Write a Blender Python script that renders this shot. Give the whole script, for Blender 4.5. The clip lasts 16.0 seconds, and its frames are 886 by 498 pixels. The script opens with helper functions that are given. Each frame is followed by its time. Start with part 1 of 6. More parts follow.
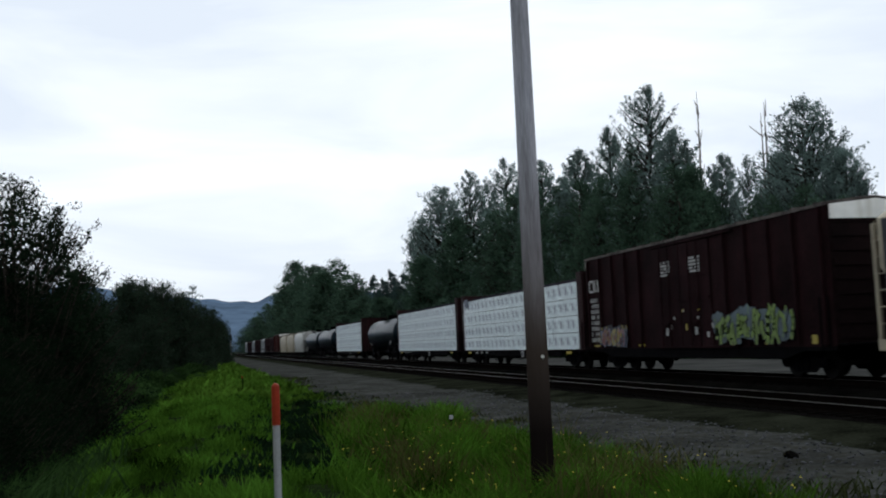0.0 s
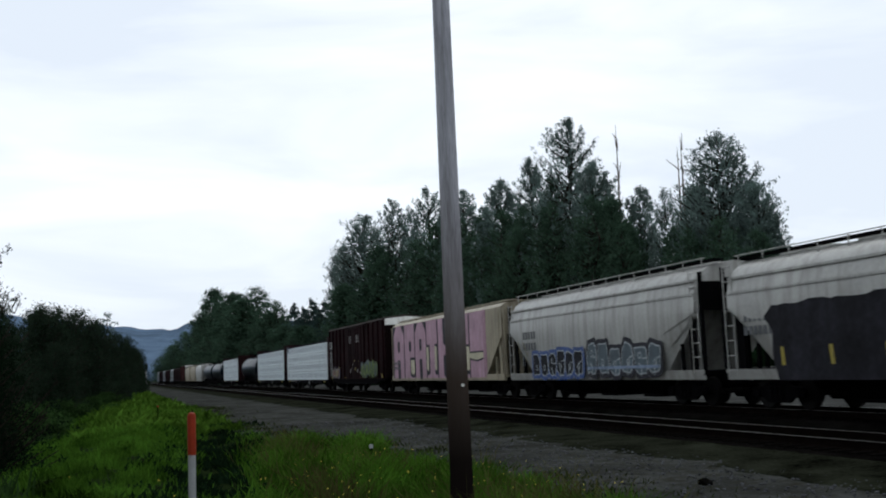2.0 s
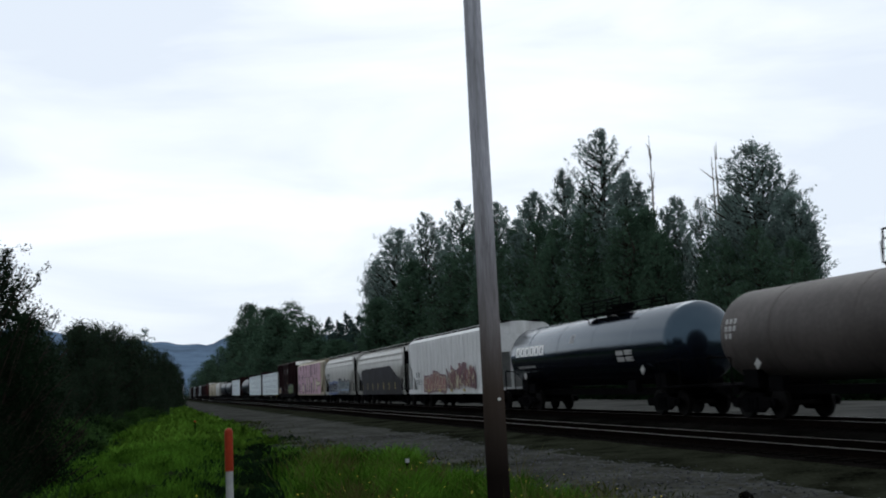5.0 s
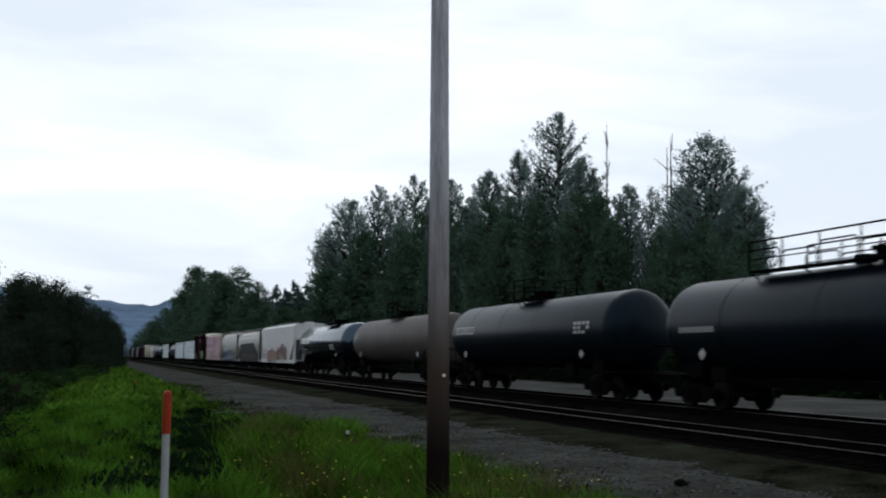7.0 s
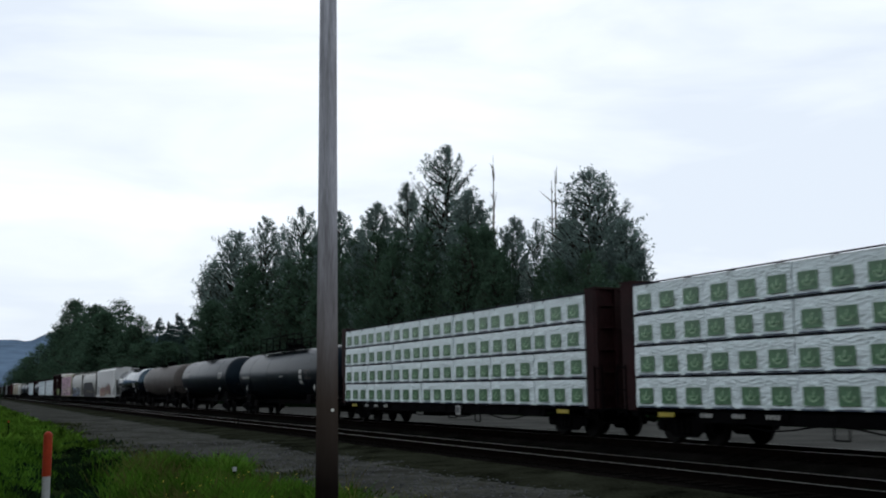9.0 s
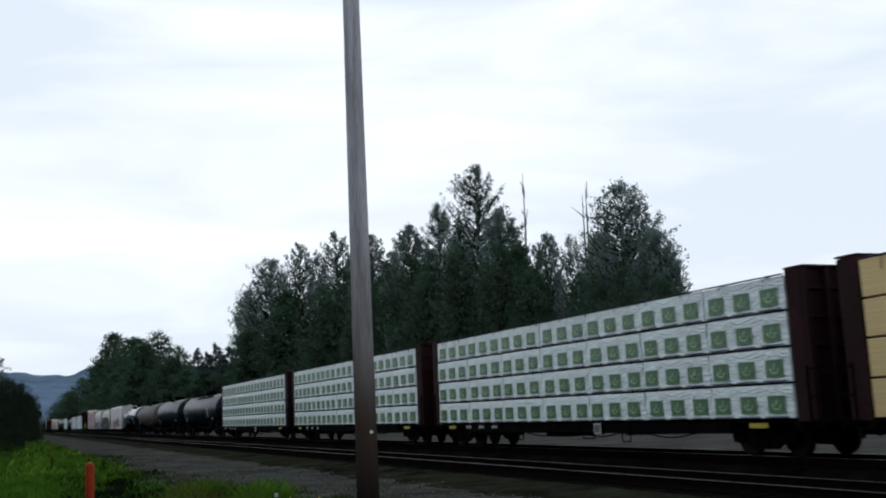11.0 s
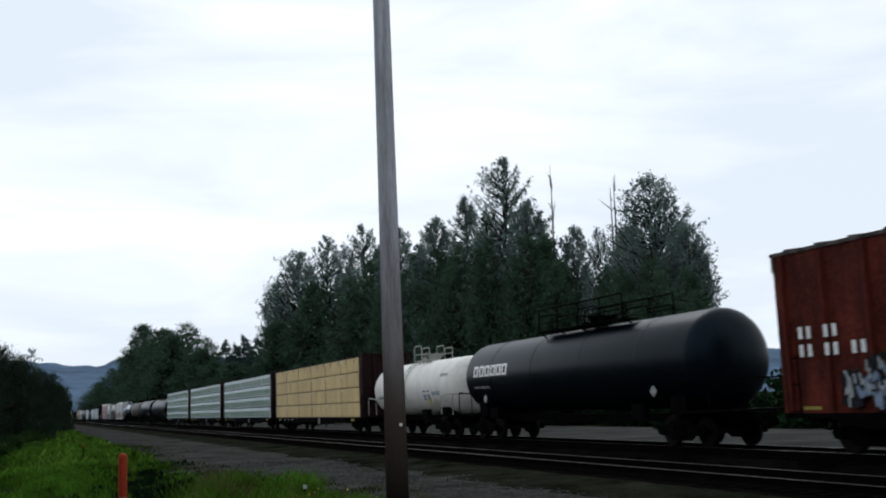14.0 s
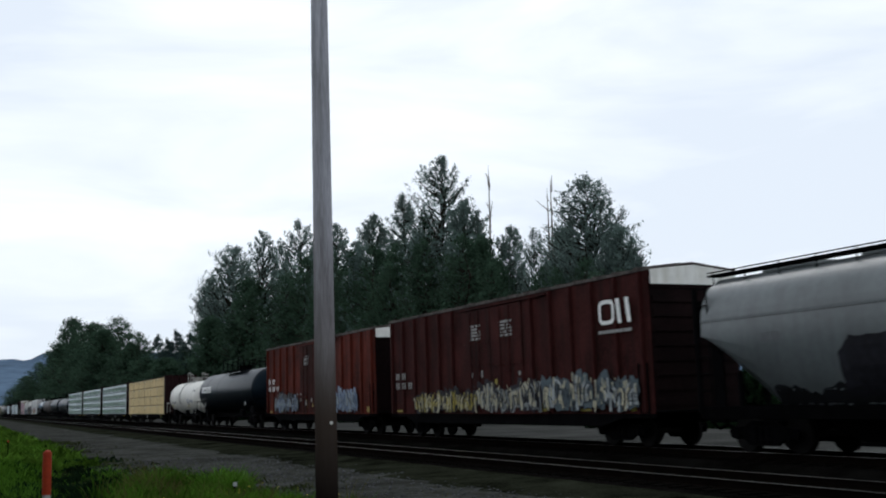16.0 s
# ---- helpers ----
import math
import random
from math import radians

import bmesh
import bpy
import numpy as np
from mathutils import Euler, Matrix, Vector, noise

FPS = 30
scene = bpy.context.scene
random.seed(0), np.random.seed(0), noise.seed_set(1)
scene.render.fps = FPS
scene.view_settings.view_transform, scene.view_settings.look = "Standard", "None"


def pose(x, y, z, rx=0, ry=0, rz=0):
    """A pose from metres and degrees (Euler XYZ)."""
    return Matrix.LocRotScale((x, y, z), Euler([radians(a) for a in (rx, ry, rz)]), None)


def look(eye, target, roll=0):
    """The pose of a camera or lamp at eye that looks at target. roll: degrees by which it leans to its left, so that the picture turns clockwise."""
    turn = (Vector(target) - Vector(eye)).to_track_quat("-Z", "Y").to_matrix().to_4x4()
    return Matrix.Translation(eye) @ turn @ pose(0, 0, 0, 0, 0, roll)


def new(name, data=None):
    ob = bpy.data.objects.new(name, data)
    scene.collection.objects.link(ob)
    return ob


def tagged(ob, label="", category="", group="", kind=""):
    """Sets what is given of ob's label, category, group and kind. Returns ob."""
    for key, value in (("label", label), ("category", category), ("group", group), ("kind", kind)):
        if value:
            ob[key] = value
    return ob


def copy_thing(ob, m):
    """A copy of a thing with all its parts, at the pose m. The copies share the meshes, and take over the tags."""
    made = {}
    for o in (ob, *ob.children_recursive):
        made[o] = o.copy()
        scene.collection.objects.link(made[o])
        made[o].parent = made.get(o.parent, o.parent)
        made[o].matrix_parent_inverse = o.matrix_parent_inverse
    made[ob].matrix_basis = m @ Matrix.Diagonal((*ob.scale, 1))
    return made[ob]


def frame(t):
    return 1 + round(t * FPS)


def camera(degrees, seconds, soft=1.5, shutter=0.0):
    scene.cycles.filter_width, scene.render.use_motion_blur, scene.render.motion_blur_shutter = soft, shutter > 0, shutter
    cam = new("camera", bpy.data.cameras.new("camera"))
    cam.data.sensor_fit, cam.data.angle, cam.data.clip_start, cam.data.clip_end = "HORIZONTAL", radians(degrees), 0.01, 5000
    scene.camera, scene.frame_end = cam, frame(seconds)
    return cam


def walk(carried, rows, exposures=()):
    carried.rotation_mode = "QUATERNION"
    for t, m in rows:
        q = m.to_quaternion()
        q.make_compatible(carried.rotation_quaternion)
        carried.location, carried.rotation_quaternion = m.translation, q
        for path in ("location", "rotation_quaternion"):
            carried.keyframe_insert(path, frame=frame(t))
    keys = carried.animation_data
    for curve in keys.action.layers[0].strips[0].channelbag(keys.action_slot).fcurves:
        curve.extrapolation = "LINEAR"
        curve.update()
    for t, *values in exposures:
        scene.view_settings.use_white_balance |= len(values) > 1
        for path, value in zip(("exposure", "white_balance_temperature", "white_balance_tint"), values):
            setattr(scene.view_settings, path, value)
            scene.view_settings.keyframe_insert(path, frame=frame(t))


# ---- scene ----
from collections import defaultdict
import itertools

# camera: hand-held beside the line, 1.55 m above the rails, turning slightly
cam = camera(47.0, 16.0, soft=2.0, shutter=0.15)
walk(cam, [
    (0.0, pose(0.013, 0.005, 1.550, 95.23, 2.37, -13.29)),
    (0.5, pose(-0.002, -0.002, 1.542, 95.54, 1.64, -16.01)),
    (1.0, pose(0.032, -0.009, 1.548, 95.74, 1.57, -18.45)),
    (1.5, pose(0.010, 0.004, 1.542, 96.38, 1.84, -18.18)),
    (2.0, pose(0.016, -0.009, 1.543, 96.66, 2.31, -17.70)),
    (2.5, pose(-0.004, -0.006, 1.545, 96.54, 2.65, -17.14)),
    (3.0, pose(0.050, -0.021, 1.561, 95.77, 4.84, -16.97)),
    (3.5, pose(0.047, -0.028, 1.560, 97.31, 5.57, -17.25)),
    (4.0, pose(0.032, -0.019, 1.542, 97.60, 5.08, -17.61)),
    (4.5, pose(0.024, 0.022, 1.557, 97.94, 3.42, -16.25)),
    (4.7, pose(0.020, 0.022, 1.556, 97.78, 2.81, -15.77)),
    (6.8, pose(-0.003, 0.083, 1.572, 96.34, 1.50, -16.82)),
    (7.0, pose(0.031, 0.123, 1.551, 96.03, -0.35, -18.85)),
    (7.4, pose(-0.017, -0.030, 1.551, 96.66, -1.38, -25.70)),
    (7.5, pose(-0.040, -0.002, 1.540, 96.69, -1.30, -26.89)),
    (8.0, pose(-0.013, -0.017, 1.522, 97.37, 1.13, -24.76)),
    (8.5, pose(0.001, 0.001, 1.554, 97.22, 0.61, -23.67)),
    (9.0, pose(-0.024, -0.028, 1.576, 97.77, 0.60, -25.04)),
    (9.2, pose(0.004, 0.007, 1.556, 98.74, 1.01, -24.56)),
    (11.3, pose(-0.007, 0.000, 1.552, 98.92, 2.82, -22.68)),
    (11.5, pose(-0.008, 0.018, 1.555, 98.68, 3.20, -22.69)),
    (12.0, pose(-0.014, 0.039, 1.553, 97.94, 3.31, -22.21)),
    (12.5, pose(-0.006, 0.017, 1.552, 98.19, 2.90, -20.17)),
    (13.0, pose(-0.007, -0.010, 1.535, 98.34, 2.53, -19.77)),
    (13.5, pose(-0.020, 0.052, 1.555, 98.32, 2.01, -20.89)),
    (14.0, pose(-0.031, 0.031, 1.561, 98.61, 2.23, -21.42)),
    (14.5, pose(-0.024, -0.041, 1.547, 99.11, 2.09, -22.67)),
    (15.0, pose(-0.014, -0.036, 1.562, 98.92, 1.77, -24.48)),
    (15.5, pose(-0.027, -0.085, 1.546, 98.46, 1.81, -24.98)),
    (16.0, pose(-0.021, -0.081, 1.573, 98.36, 1.78, -25.03)),
], exposures=((0, 0.0, 6250, 10), (16, 0.0, 6250, 10)))

# ---- overcast sky and a veiled sun ----
world = bpy.data.worlds.new("world")
scene.world = world
world.use_nodes = True
wn, wl = world.node_tree.nodes, world.node_tree.links
wn.clear()
w_out = wn.new("ShaderNodeOutputWorld")
w_bg = wn.new("ShaderNodeBackground")
w_sky = wn.new("ShaderNodeTexSky")
w_sky.sky_type, w_sky.sun_disc = "NISHITA", False
w_sky.sun_elevation, w_sky.sun_rotation = radians(48), radians(20)
w_co = wn.new("ShaderNodeTexCoord")
w_map = wn.new("ShaderNodeMapping")
w_map.inputs["Scale"].default_value = (1.6, 1.6, 7.0)
w_no = wn.new("ShaderNodeTexNoise")
w_no.inputs["Scale"].default_value, w_no.inputs["Detail"].default_value, w_no.inputs["Roughness"].default_value = 1.5, 6, 0.5
w_no.inputs["Distortion"].default_value = 0.5
w_ramp = wn.new("ShaderNodeValToRGB")
w_ramp.color_ramp.elements[0].position, w_ramp.color_ramp.elements[0].color = 0.40, (8.3, 8.9, 9.6, 1)
w_ramp.color_ramp.elements[1].position, w_ramp.color_ramp.elements[1].color = 0.60, (10.5, 10.9, 11.2, 1)
w_mix = wn.new("ShaderNodeMixRGB")
w_mix.inputs["Fac"].default_value = 0.95
wl.new(w_co.outputs["Generated"], w_map.inputs["Vector"])
wl.new(w_map.outputs[0], w_no.inputs["Vector"])
wl.new(w_no.outputs["Fac"], w_ramp.inputs["Fac"])
wl.new(w_sky.outputs["Color"], w_mix.inputs["Color1"])
wl.new(w_ramp.outputs["Color"], w_mix.inputs["Color2"])
wl.new(w_mix.outputs["Color"], w_bg.inputs["Color"])
w_bg.inputs["Strength"].default_value = 0.1
wl.new(w_bg.outputs[0], w_out.inputs["Surface"])

sun = new("sun", bpy.data.lights.new("sun", "SUN"))
sun.data.energy, sun.data.angle, sun.data.color = 0.5, radians(25), (1.0, 0.97, 0.93)
sun.matrix_world = look((20, 60, 70), (0, 0, 0))


# ---- materials ----
def mat(name, col, rough=0.7, metal=0.0, vary=0.25, scale=3.0, fine=40.0, bump=0.15, dist=0.01, grime=None, gamount=0.0,
        stretch=(1, 1, 1), island=0.0, objrand=0.0, trans=0.0, spec=0.5):
    """A surface with broad and fine variation, relief and, where given, a coat of grime."""
    m = bpy.data.materials.new(name)
    m.use_nodes = True
    n, l = m.node_tree.nodes, m.node_tree.links
    b = n["Principled BSDF"]
    b.inputs["Roughness"].default_value, b.inputs["Metallic"].default_value = rough, metal
    b.inputs["Specular IOR Level"].default_value = spec
    co, mp = n.new("ShaderNodeTexCoord"), n.new("ShaderNodeMapping")
    mp.inputs["Scale"].default_value = stretch
    l.new(co.outputs["Object"], mp.inputs["Vector"])
    big, small = n.new("ShaderNodeTexNoise"), n.new("ShaderNodeTexNoise")
    big.inputs["Scale"].default_value, big.inputs["Detail"].default_value = scale, 4
    small.inputs["Scale"].default_value, small.inputs["Detail"].default_value = fine, 3
    l.new(mp.outputs[0], big.inputs["Vector"])
    l.new(mp.outputs[0], small.inputs["Vector"])
    add = n.new("ShaderNodeMath")
    add.operation = "MULTIPLY_ADD"
    add.inputs[1].default_value = 0.4
    l.new(small.outputs["Fac"], add.inputs[0])
    mul = n.new("ShaderNodeMath")
    mul.operation, mul.inputs[1].default_value = "MULTIPLY", 0.6
    l.new(big.outputs["Fac"], mul.inputs[0])
    l.new(mul.outputs[0], add.inputs[2])
    ramp = n.new("ShaderNodeValToRGB")
    lo = [max(0.0, c * (1 - 1.6 * vary)) for c in col]
    hi = [min(1.0, c * (1 + 1.2 * vary)) for c in col]
    ramp.color_ramp.elements[0].position, ramp.color_ramp.elements[0].color = 0.32, (*lo, 1)
    ramp.color_ramp.elements[1].position, ramp.color_ramp.elements[1].color = 0.68, (*hi, 1)
    l.new(add.outputs[0], ramp.inputs["Fac"])
    out = ramp.outputs["Color"]
    if grime:
        gm, gn, gr, gx = n.new("ShaderNodeMapping"), n.new("ShaderNodeTexNoise"), n.new("ShaderNodeValToRGB"), n.new("ShaderNodeMixRGB")
        gm.inputs["Scale"].default_value = (1.9, 1.9, 0.24)
        gn.inputs["Scale"].default_value, gn.inputs["Detail"].default_value = 1.7, 7
        gr.color_ramp.elements[0].position, gr.color_ramp.elements[0].color = 0.45, (0, 0, 0, 1)
        gr.color_ramp.elements[1].position, gr.color_ramp.elements[1].color = 0.72, (gamount,) * 3 + (1,)
        l.new(co.outputs["Object"], gm.inputs["Vector"])
        l.new(gm.outputs[0], gn.inputs["Vector"])
        l.new(gn.outputs["Fac"], gr.inputs["Fac"])
        l.new(gr.outputs["Color"], gx.inputs["Fac"])
        l.new(out, gx.inputs["Color1"])
        gx.inputs["Color2"].default_value = (*grime, 1)
        out = gx.outputs["Color"]
    for source, amount in (("island", island), ("object", objrand)):
        if amount:
            g = n.new("ShaderNodeNewGeometry") if source == "island" else n.new("ShaderNodeObjectInfo")
            sock = g.outputs["Random Per Island"] if source == "island" else g.outputs["Random"]
            rm = n.new("ShaderNodeMapRange")
            rm.inputs["To Min"].default_value, rm.inputs["To Max"].default_value = 1 - amount, 1 + amount
            l.new(sock, rm.inputs["Value"])
            mx = n.new("ShaderNodeMixRGB")
            mx.blend_type, mx.inputs["Fac"].default_value = "MULTIPLY", 1.0
            l.new(out, mx.inputs["Color1"])
            l.new(rm.outputs[0], mx.inputs["Color2"])
            out = mx.outputs["Color"]
    l.new(out, b.inputs["Base Color"])
    if bump:
        bp = n.new("ShaderNodeBump")
        bp.inputs["Strength"].default_value, bp.inputs["Distance"].default_value = bump, dist
        l.new(add.outputs[0], bp.inputs["Height"])
        l.new(bp.outputs[0], b.inputs["Normal"])
    if trans:
        tr, ms = n.new("ShaderNodeBsdfTranslucent"), n.new("ShaderNodeMixShader")
        l.new(out, tr.inputs["Color"])
        ms.inputs["Fac"].default_value = trans
        l.new(b.outputs[0], ms.inputs[1])
        l.new(tr.outputs[0], ms.inputs[2])
        l.new(ms.outputs[0], n["Material Output"].inputs["Surface"])
    return m


def leaf_mat(name, col, trans=0.3, vary=0.35, scale=0.25):
    return mat(name, col, rough=0.65, vary=vary, scale=scale, fine=1.2, bump=0, island=0.25, trans=trans, spec=0.0)


M_GRASS_SOIL = mat("grass_soil", (0.012, 0.020, 0.007), 0.95, vary=0.5, scale=0.35, fine=5, bump=0.8, dist=0.08, spec=0)
M_GRAVEL = mat("gravel", (0.040, 0.042, 0.039), 0.95, vary=0.45, scale=0.5, fine=14, bump=1.0, dist=0.05, grime=(0.020, 0.019, 0.013), gamount=0.9, spec=0)
M_FARROAD = mat("pale_gravel", (0.048, 0.049, 0.046), 0.95, vary=0.35, scale=0.3, fine=10, bump=0.8, dist=0.04, spec=0)
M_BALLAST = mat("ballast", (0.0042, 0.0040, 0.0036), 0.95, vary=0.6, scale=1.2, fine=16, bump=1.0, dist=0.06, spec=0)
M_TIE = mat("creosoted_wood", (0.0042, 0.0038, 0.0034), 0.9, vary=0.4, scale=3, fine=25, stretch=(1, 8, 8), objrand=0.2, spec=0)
M_CINDER = mat("weedy_cinders", (0.0125, 0.0140, 0.0095), 0.95, vary=0.6, scale=0.9, fine=12, bump=0.9, dist=0.05, spec=0)
M_RAIL = mat("rusty_rail", (0.0045, 0.0036, 0.003), 0.85, 0.0, vary=0.3, spec=0)
M_RAILTOP = mat("polished_rail_head", (0.066, 0.064, 0.062), 0.45, 0.9, vary=0.35, scale=1, stretch=(8, 0.4, 8))
M_POLE = mat("weathered_pole_wood", (0.36, 0.365, 0.40), 0.9, vary=0.35, scale=2.2, fine=18, bump=0.9, dist=0.02, stretch=(5, 5, 0.35), grime=(0.20, 0.195, 0.20), gamount=0.6, spec=0)
M_ORANGE = mat("orange_marker_plastic", (0.24, 0.026, 0.007), 0.6, vary=0.2, spec=0.15)
M_WHITEPOST = mat("white_marker_plastic", (0.30, 0.31, 0.31), 0.55, vary=0.15, grime=(0.12, 0.12, 0.09), gamount=0.7)
M_TAG = mat("pale_tag", (0.6, 0.6, 0.56), 0.5)
M_BARK = mat("bark", (0.030, 0.024, 0.020), 0.95, vary=0.4, scale=2, fine=14, bump=0.9, dist=0.05, stretch=(3, 3, 0.6), spec=0)
M_DEADWOOD = mat("grey_dead_wood", (0.16, 0.145, 0.13), 0.95, vary=0.3, scale=2, fine=14, stretch=(3, 3, 0.6), spec=0)
M_LEAF_COTTON = leaf_mat("cottonwood_leaves", (0.120, 0.168, 0.154), 0.48)
M_LEAF_FIR = leaf_mat("fir_needles", (0.040, 0.066, 0.062), 0.3)
M_LEAF_ALDER = leaf_mat("alder_leaves", (0.050, 0.088, 0.058), 0.38)
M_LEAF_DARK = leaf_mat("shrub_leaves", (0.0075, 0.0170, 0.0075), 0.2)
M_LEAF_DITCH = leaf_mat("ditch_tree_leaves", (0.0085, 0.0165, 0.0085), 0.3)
M_LEAF_HEDGE = leaf_mat("hedgerow_leaves", (0.021, 0.034, 0.021), 0.25)
M_LEAF_BRAMBLE = leaf_mat("bramble_leaves", (0.030, 0.062, 0.018))
M_BLADE = leaf_mat("grass_blades", (0.044, 0.104, 0.011), 0.3, 0.75, 0.55)
M_BLADE_RIDGE = leaf_mat("yellow_green_blades", (0.052, 0.108, 0.013), 0.3, 0.7, 0.4)
M_BLADE_DRY = leaf_mat("dry_grass_stalks", (0.06, 0.06, 0.02), 0.2)
M_FLOWER = mat("yellow_petals", (0.55, 0.45, 0.03), 0.6, bump=0)
# forest colour shifted to blue to stand for distance haze
M_HILL = mat("haze_blue_hill", (0.085, 0.125, 0.18), 1.0, vary=0.25, scale=0.006, fine=0.03, bump=0, spec=0)
M_BOXBROWN = mat("brown_boxcar_paint", (0.038, 0.0105, 0.0095), 0.62, vary=0.4, scale=0.8, fine=12, bump=0.1, grime=(0.014, 0.008, 0.007), gamount=0.85, spec=0.03)
M_BOXDARK = mat("dark_maroon_paint", (0.0125, 0.0050, 0.0058), 0.65, vary=0.5, scale=0.8, fine=12, bump=0.1, grime=(0.007, 0.004, 0.004), gamount=0.8, spec=0.015)
M_BOXRED = mat("oxide_red_paint", (0.082, 0.017, 0.011), 0.6, vary=0.45, scale=0.8, fine=9, bump=0.1, grime=(0.020, 0.008, 0.007), gamount=0.85, spec=0.04)
# maroon darkened for the shade between coupled cars
M_ENDSHADE = mat("shaded_end_paint", (0.008, 0.0038, 0.0040), 0.7, vary=0.4, scale=0.8, fine=9, bump=0.1, spec=0.04)
M_DOORRED = mat("faded_brown_door_paint", (0.040, 0.012, 0.010), 0.6, vary=0.45, scale=1.1, fine=9, bump=0.1, grime=(0.012, 0.007, 0.006), gamount=0.85, spec=0.03)
M_ROOF = mat("dusty_roof_steel", (0.085, 0.074, 0.068), 0.8, vary=0.6, scale=3.5, fine=18, bump=0.3, grime=(0.03, 0.024, 0.022), gamount=0.8, spec=0.1)
M_BULK = mat("bulkhead_maroon_paint", (0.017, 0.0055, 0.0062), 0.65, vary=0.4, scale=0.8, fine=12, grime=(0.012, 0.007, 0.006), gamount=0.7, spec=0.08)
M_WHITEPANEL = mat("white_reflective_panel", (0.72, 0.72, 0.68), 0.55, vary=0.1, grime=(0.4, 0.38, 0.3), gamount=0.6)
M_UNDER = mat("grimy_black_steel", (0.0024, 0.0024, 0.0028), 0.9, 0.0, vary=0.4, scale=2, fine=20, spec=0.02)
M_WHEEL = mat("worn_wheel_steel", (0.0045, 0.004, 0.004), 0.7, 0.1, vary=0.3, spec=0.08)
M_TANKBLACK = mat("black_tank_paint", (0.0020, 0.0042, 0.0070), 0.34, spec=0.10, vary=0.35, scale=0.5, fine=8, bump=0.03, grime=(0.0045, 0.0065, 0.0085), gamount=0.6)
M_TANKBLACK.node_tree.nodes["Principled BSDF"].inputs["Specular Tint"].default_value = (0.55, 0.8, 1.0, 1.0)
M_TANKGLOSS = mat("polished_black_tank_paint", (0.0025, 0.0035, 0.0065), 0.17, spec=0.75, vary=0.3, scale=0.5, fine=8, bump=0.02)
M_TANKGLOSS.node_tree.nodes["Principled BSDF"].inputs["Specular Tint"].default_value = (0.52, 0.78, 1.0, 1.0)
M_TANKGREY = mat("weathered_grey_tank_paint", (0.055, 0.048, 0.044), 0.55, vary=0.25, scale=0.5, fine=8, bump=0.05, grime=(0.035, 0.03, 0.027), gamount=0.75, spec=0.15)
M_TANKWHITE = mat("white_tank_paint", (0.64, 0.625, 0.575), 0.5, vary=0.08, scale=0.5, fine=8, bump=0.05, grime=(0.40, 0.39, 0.37), gamount=0.5)
M_HOPGREY = mat("light_grey_hopper_paint", (0.32, 0.32, 0.30), 0.42, vary=0.14, scale=0.6, fine=10, bump=0.05, grime=(0.14, 0.135, 0.115), gamount=0.7, spec=0.4)
M_HOPWHITE = mat("chalky_white_hopper_paint", (0.47, 0.48, 0.48), 0.6, vary=0.1, scale=0.6, fine=10, bump=0.06, grime=(0.31, 0.31, 0.30), gamount=0.7)
M_HOPBEIGE = mat("beige_hopper_paint", (0.25, 0.22, 0.15), 0.6, vary=0.2, scale=0.6, fine=10, bump=0.06, grime=(0.11, 0.085, 0.055), gamount=0.8)
M_HOPDARK = mat("dull_grey_hopper_paint", (0.088, 0.102, 0.105), 0.32, vary=0.18, scale=0.5, fine=6, bump=0.03, grime=(0.05, 0.055, 0.058), gamount=0.55, spec=0.55)
M_WRAP = mat("white_lumber_wrap", (0.57, 0.65, 0.66), 0.30, vary=0.12, scale=2.0, fine=7, bump=1.0, dist=0.13, stretch=(1, 0.8, 2.2))
M_PRINT = mat("green_wrap_print", (0.056, 0.140, 0.064), 0.35, vary=0.25, scale=2.5, fine=9, bump=0.5, dist=0.04)
M_PRINTPALE = mat("pale_green_print", (0.34, 0.50, 0.32), 0.45)
M_PRINTGREY = mat("grey_wrap_print", (0.33, 0.36, 0.41), 0.45)
M_PRINTBLUE = mat("blue_wrap_print", (0.022, 0.04, 0.075), 0.45)
M_WOOD = mat("fresh_board_stack", (0.52, 0.395, 0.19), 0.8, vary=0.12, scale=1.0, fine=30, bump=0.3, stretch=(1, 0.6, 14), objrand=0.1)
M_WRAPSEAM = mat("grey_wrap_seam", (0.20, 0.21, 0.23), 0.8, spec=0.1)
M_OLIVE = leaf_mat("olive_weeds", (0.030, 0.038, 0.014), 0.2)
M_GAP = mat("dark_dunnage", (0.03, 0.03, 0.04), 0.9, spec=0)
M_MARK = mat("stencil_white", (0.27, 0.27, 0.26), 0.6, vary=0.2, scale=6)
M_WORD = mat("bright_white_lettering", (0.72, 0.72, 0.70), 0.6, vary=0.08, scale=6)
M_MARKDARK = mat("stencil_dark", (0.07, 0.075, 0.08), 0.6, vary=0.2, scale=6)
M_YELLOW = mat("yellow_reflector", (0.27, 0.215, 0.018), 0.45)
M_BLACKPAINT = mat("black_spray_paint", (0.02, 0.02, 0.026), 0.6, vary=0.3, scale=2, spec=0.15)
M_PINK = mat("pink_spray_paint", (0.36, 0.215, 0.275), 0.6, vary=0.22, scale=1.2, fine=9, grime=(0.24, 0.15, 0.18), gamount=0.7)
M_CREAM = mat("cream_spray_paint", (0.42, 0.39, 0.27), 0.6, vary=0.15, scale=1.5)
M_OCHRE = mat("ochre_spray_paint", (0.20, 0.17, 0.05), 0.6, vary=0.3, scale=2)
M_BLUE = mat("blue_spray_paint", (0.020, 0.055, 0.19), 0.6, vary=0.3, scale=2)
M_PALEBLUE = mat("pale_blue_spray_paint", (0.15, 0.20, 0.29), 0.6, vary=0.3, scale=2)
M_SILVER = mat("silver_spray_paint", (0.29, 0.32, 0.33), 0.55, 0.0, vary=0.25, scale=2)
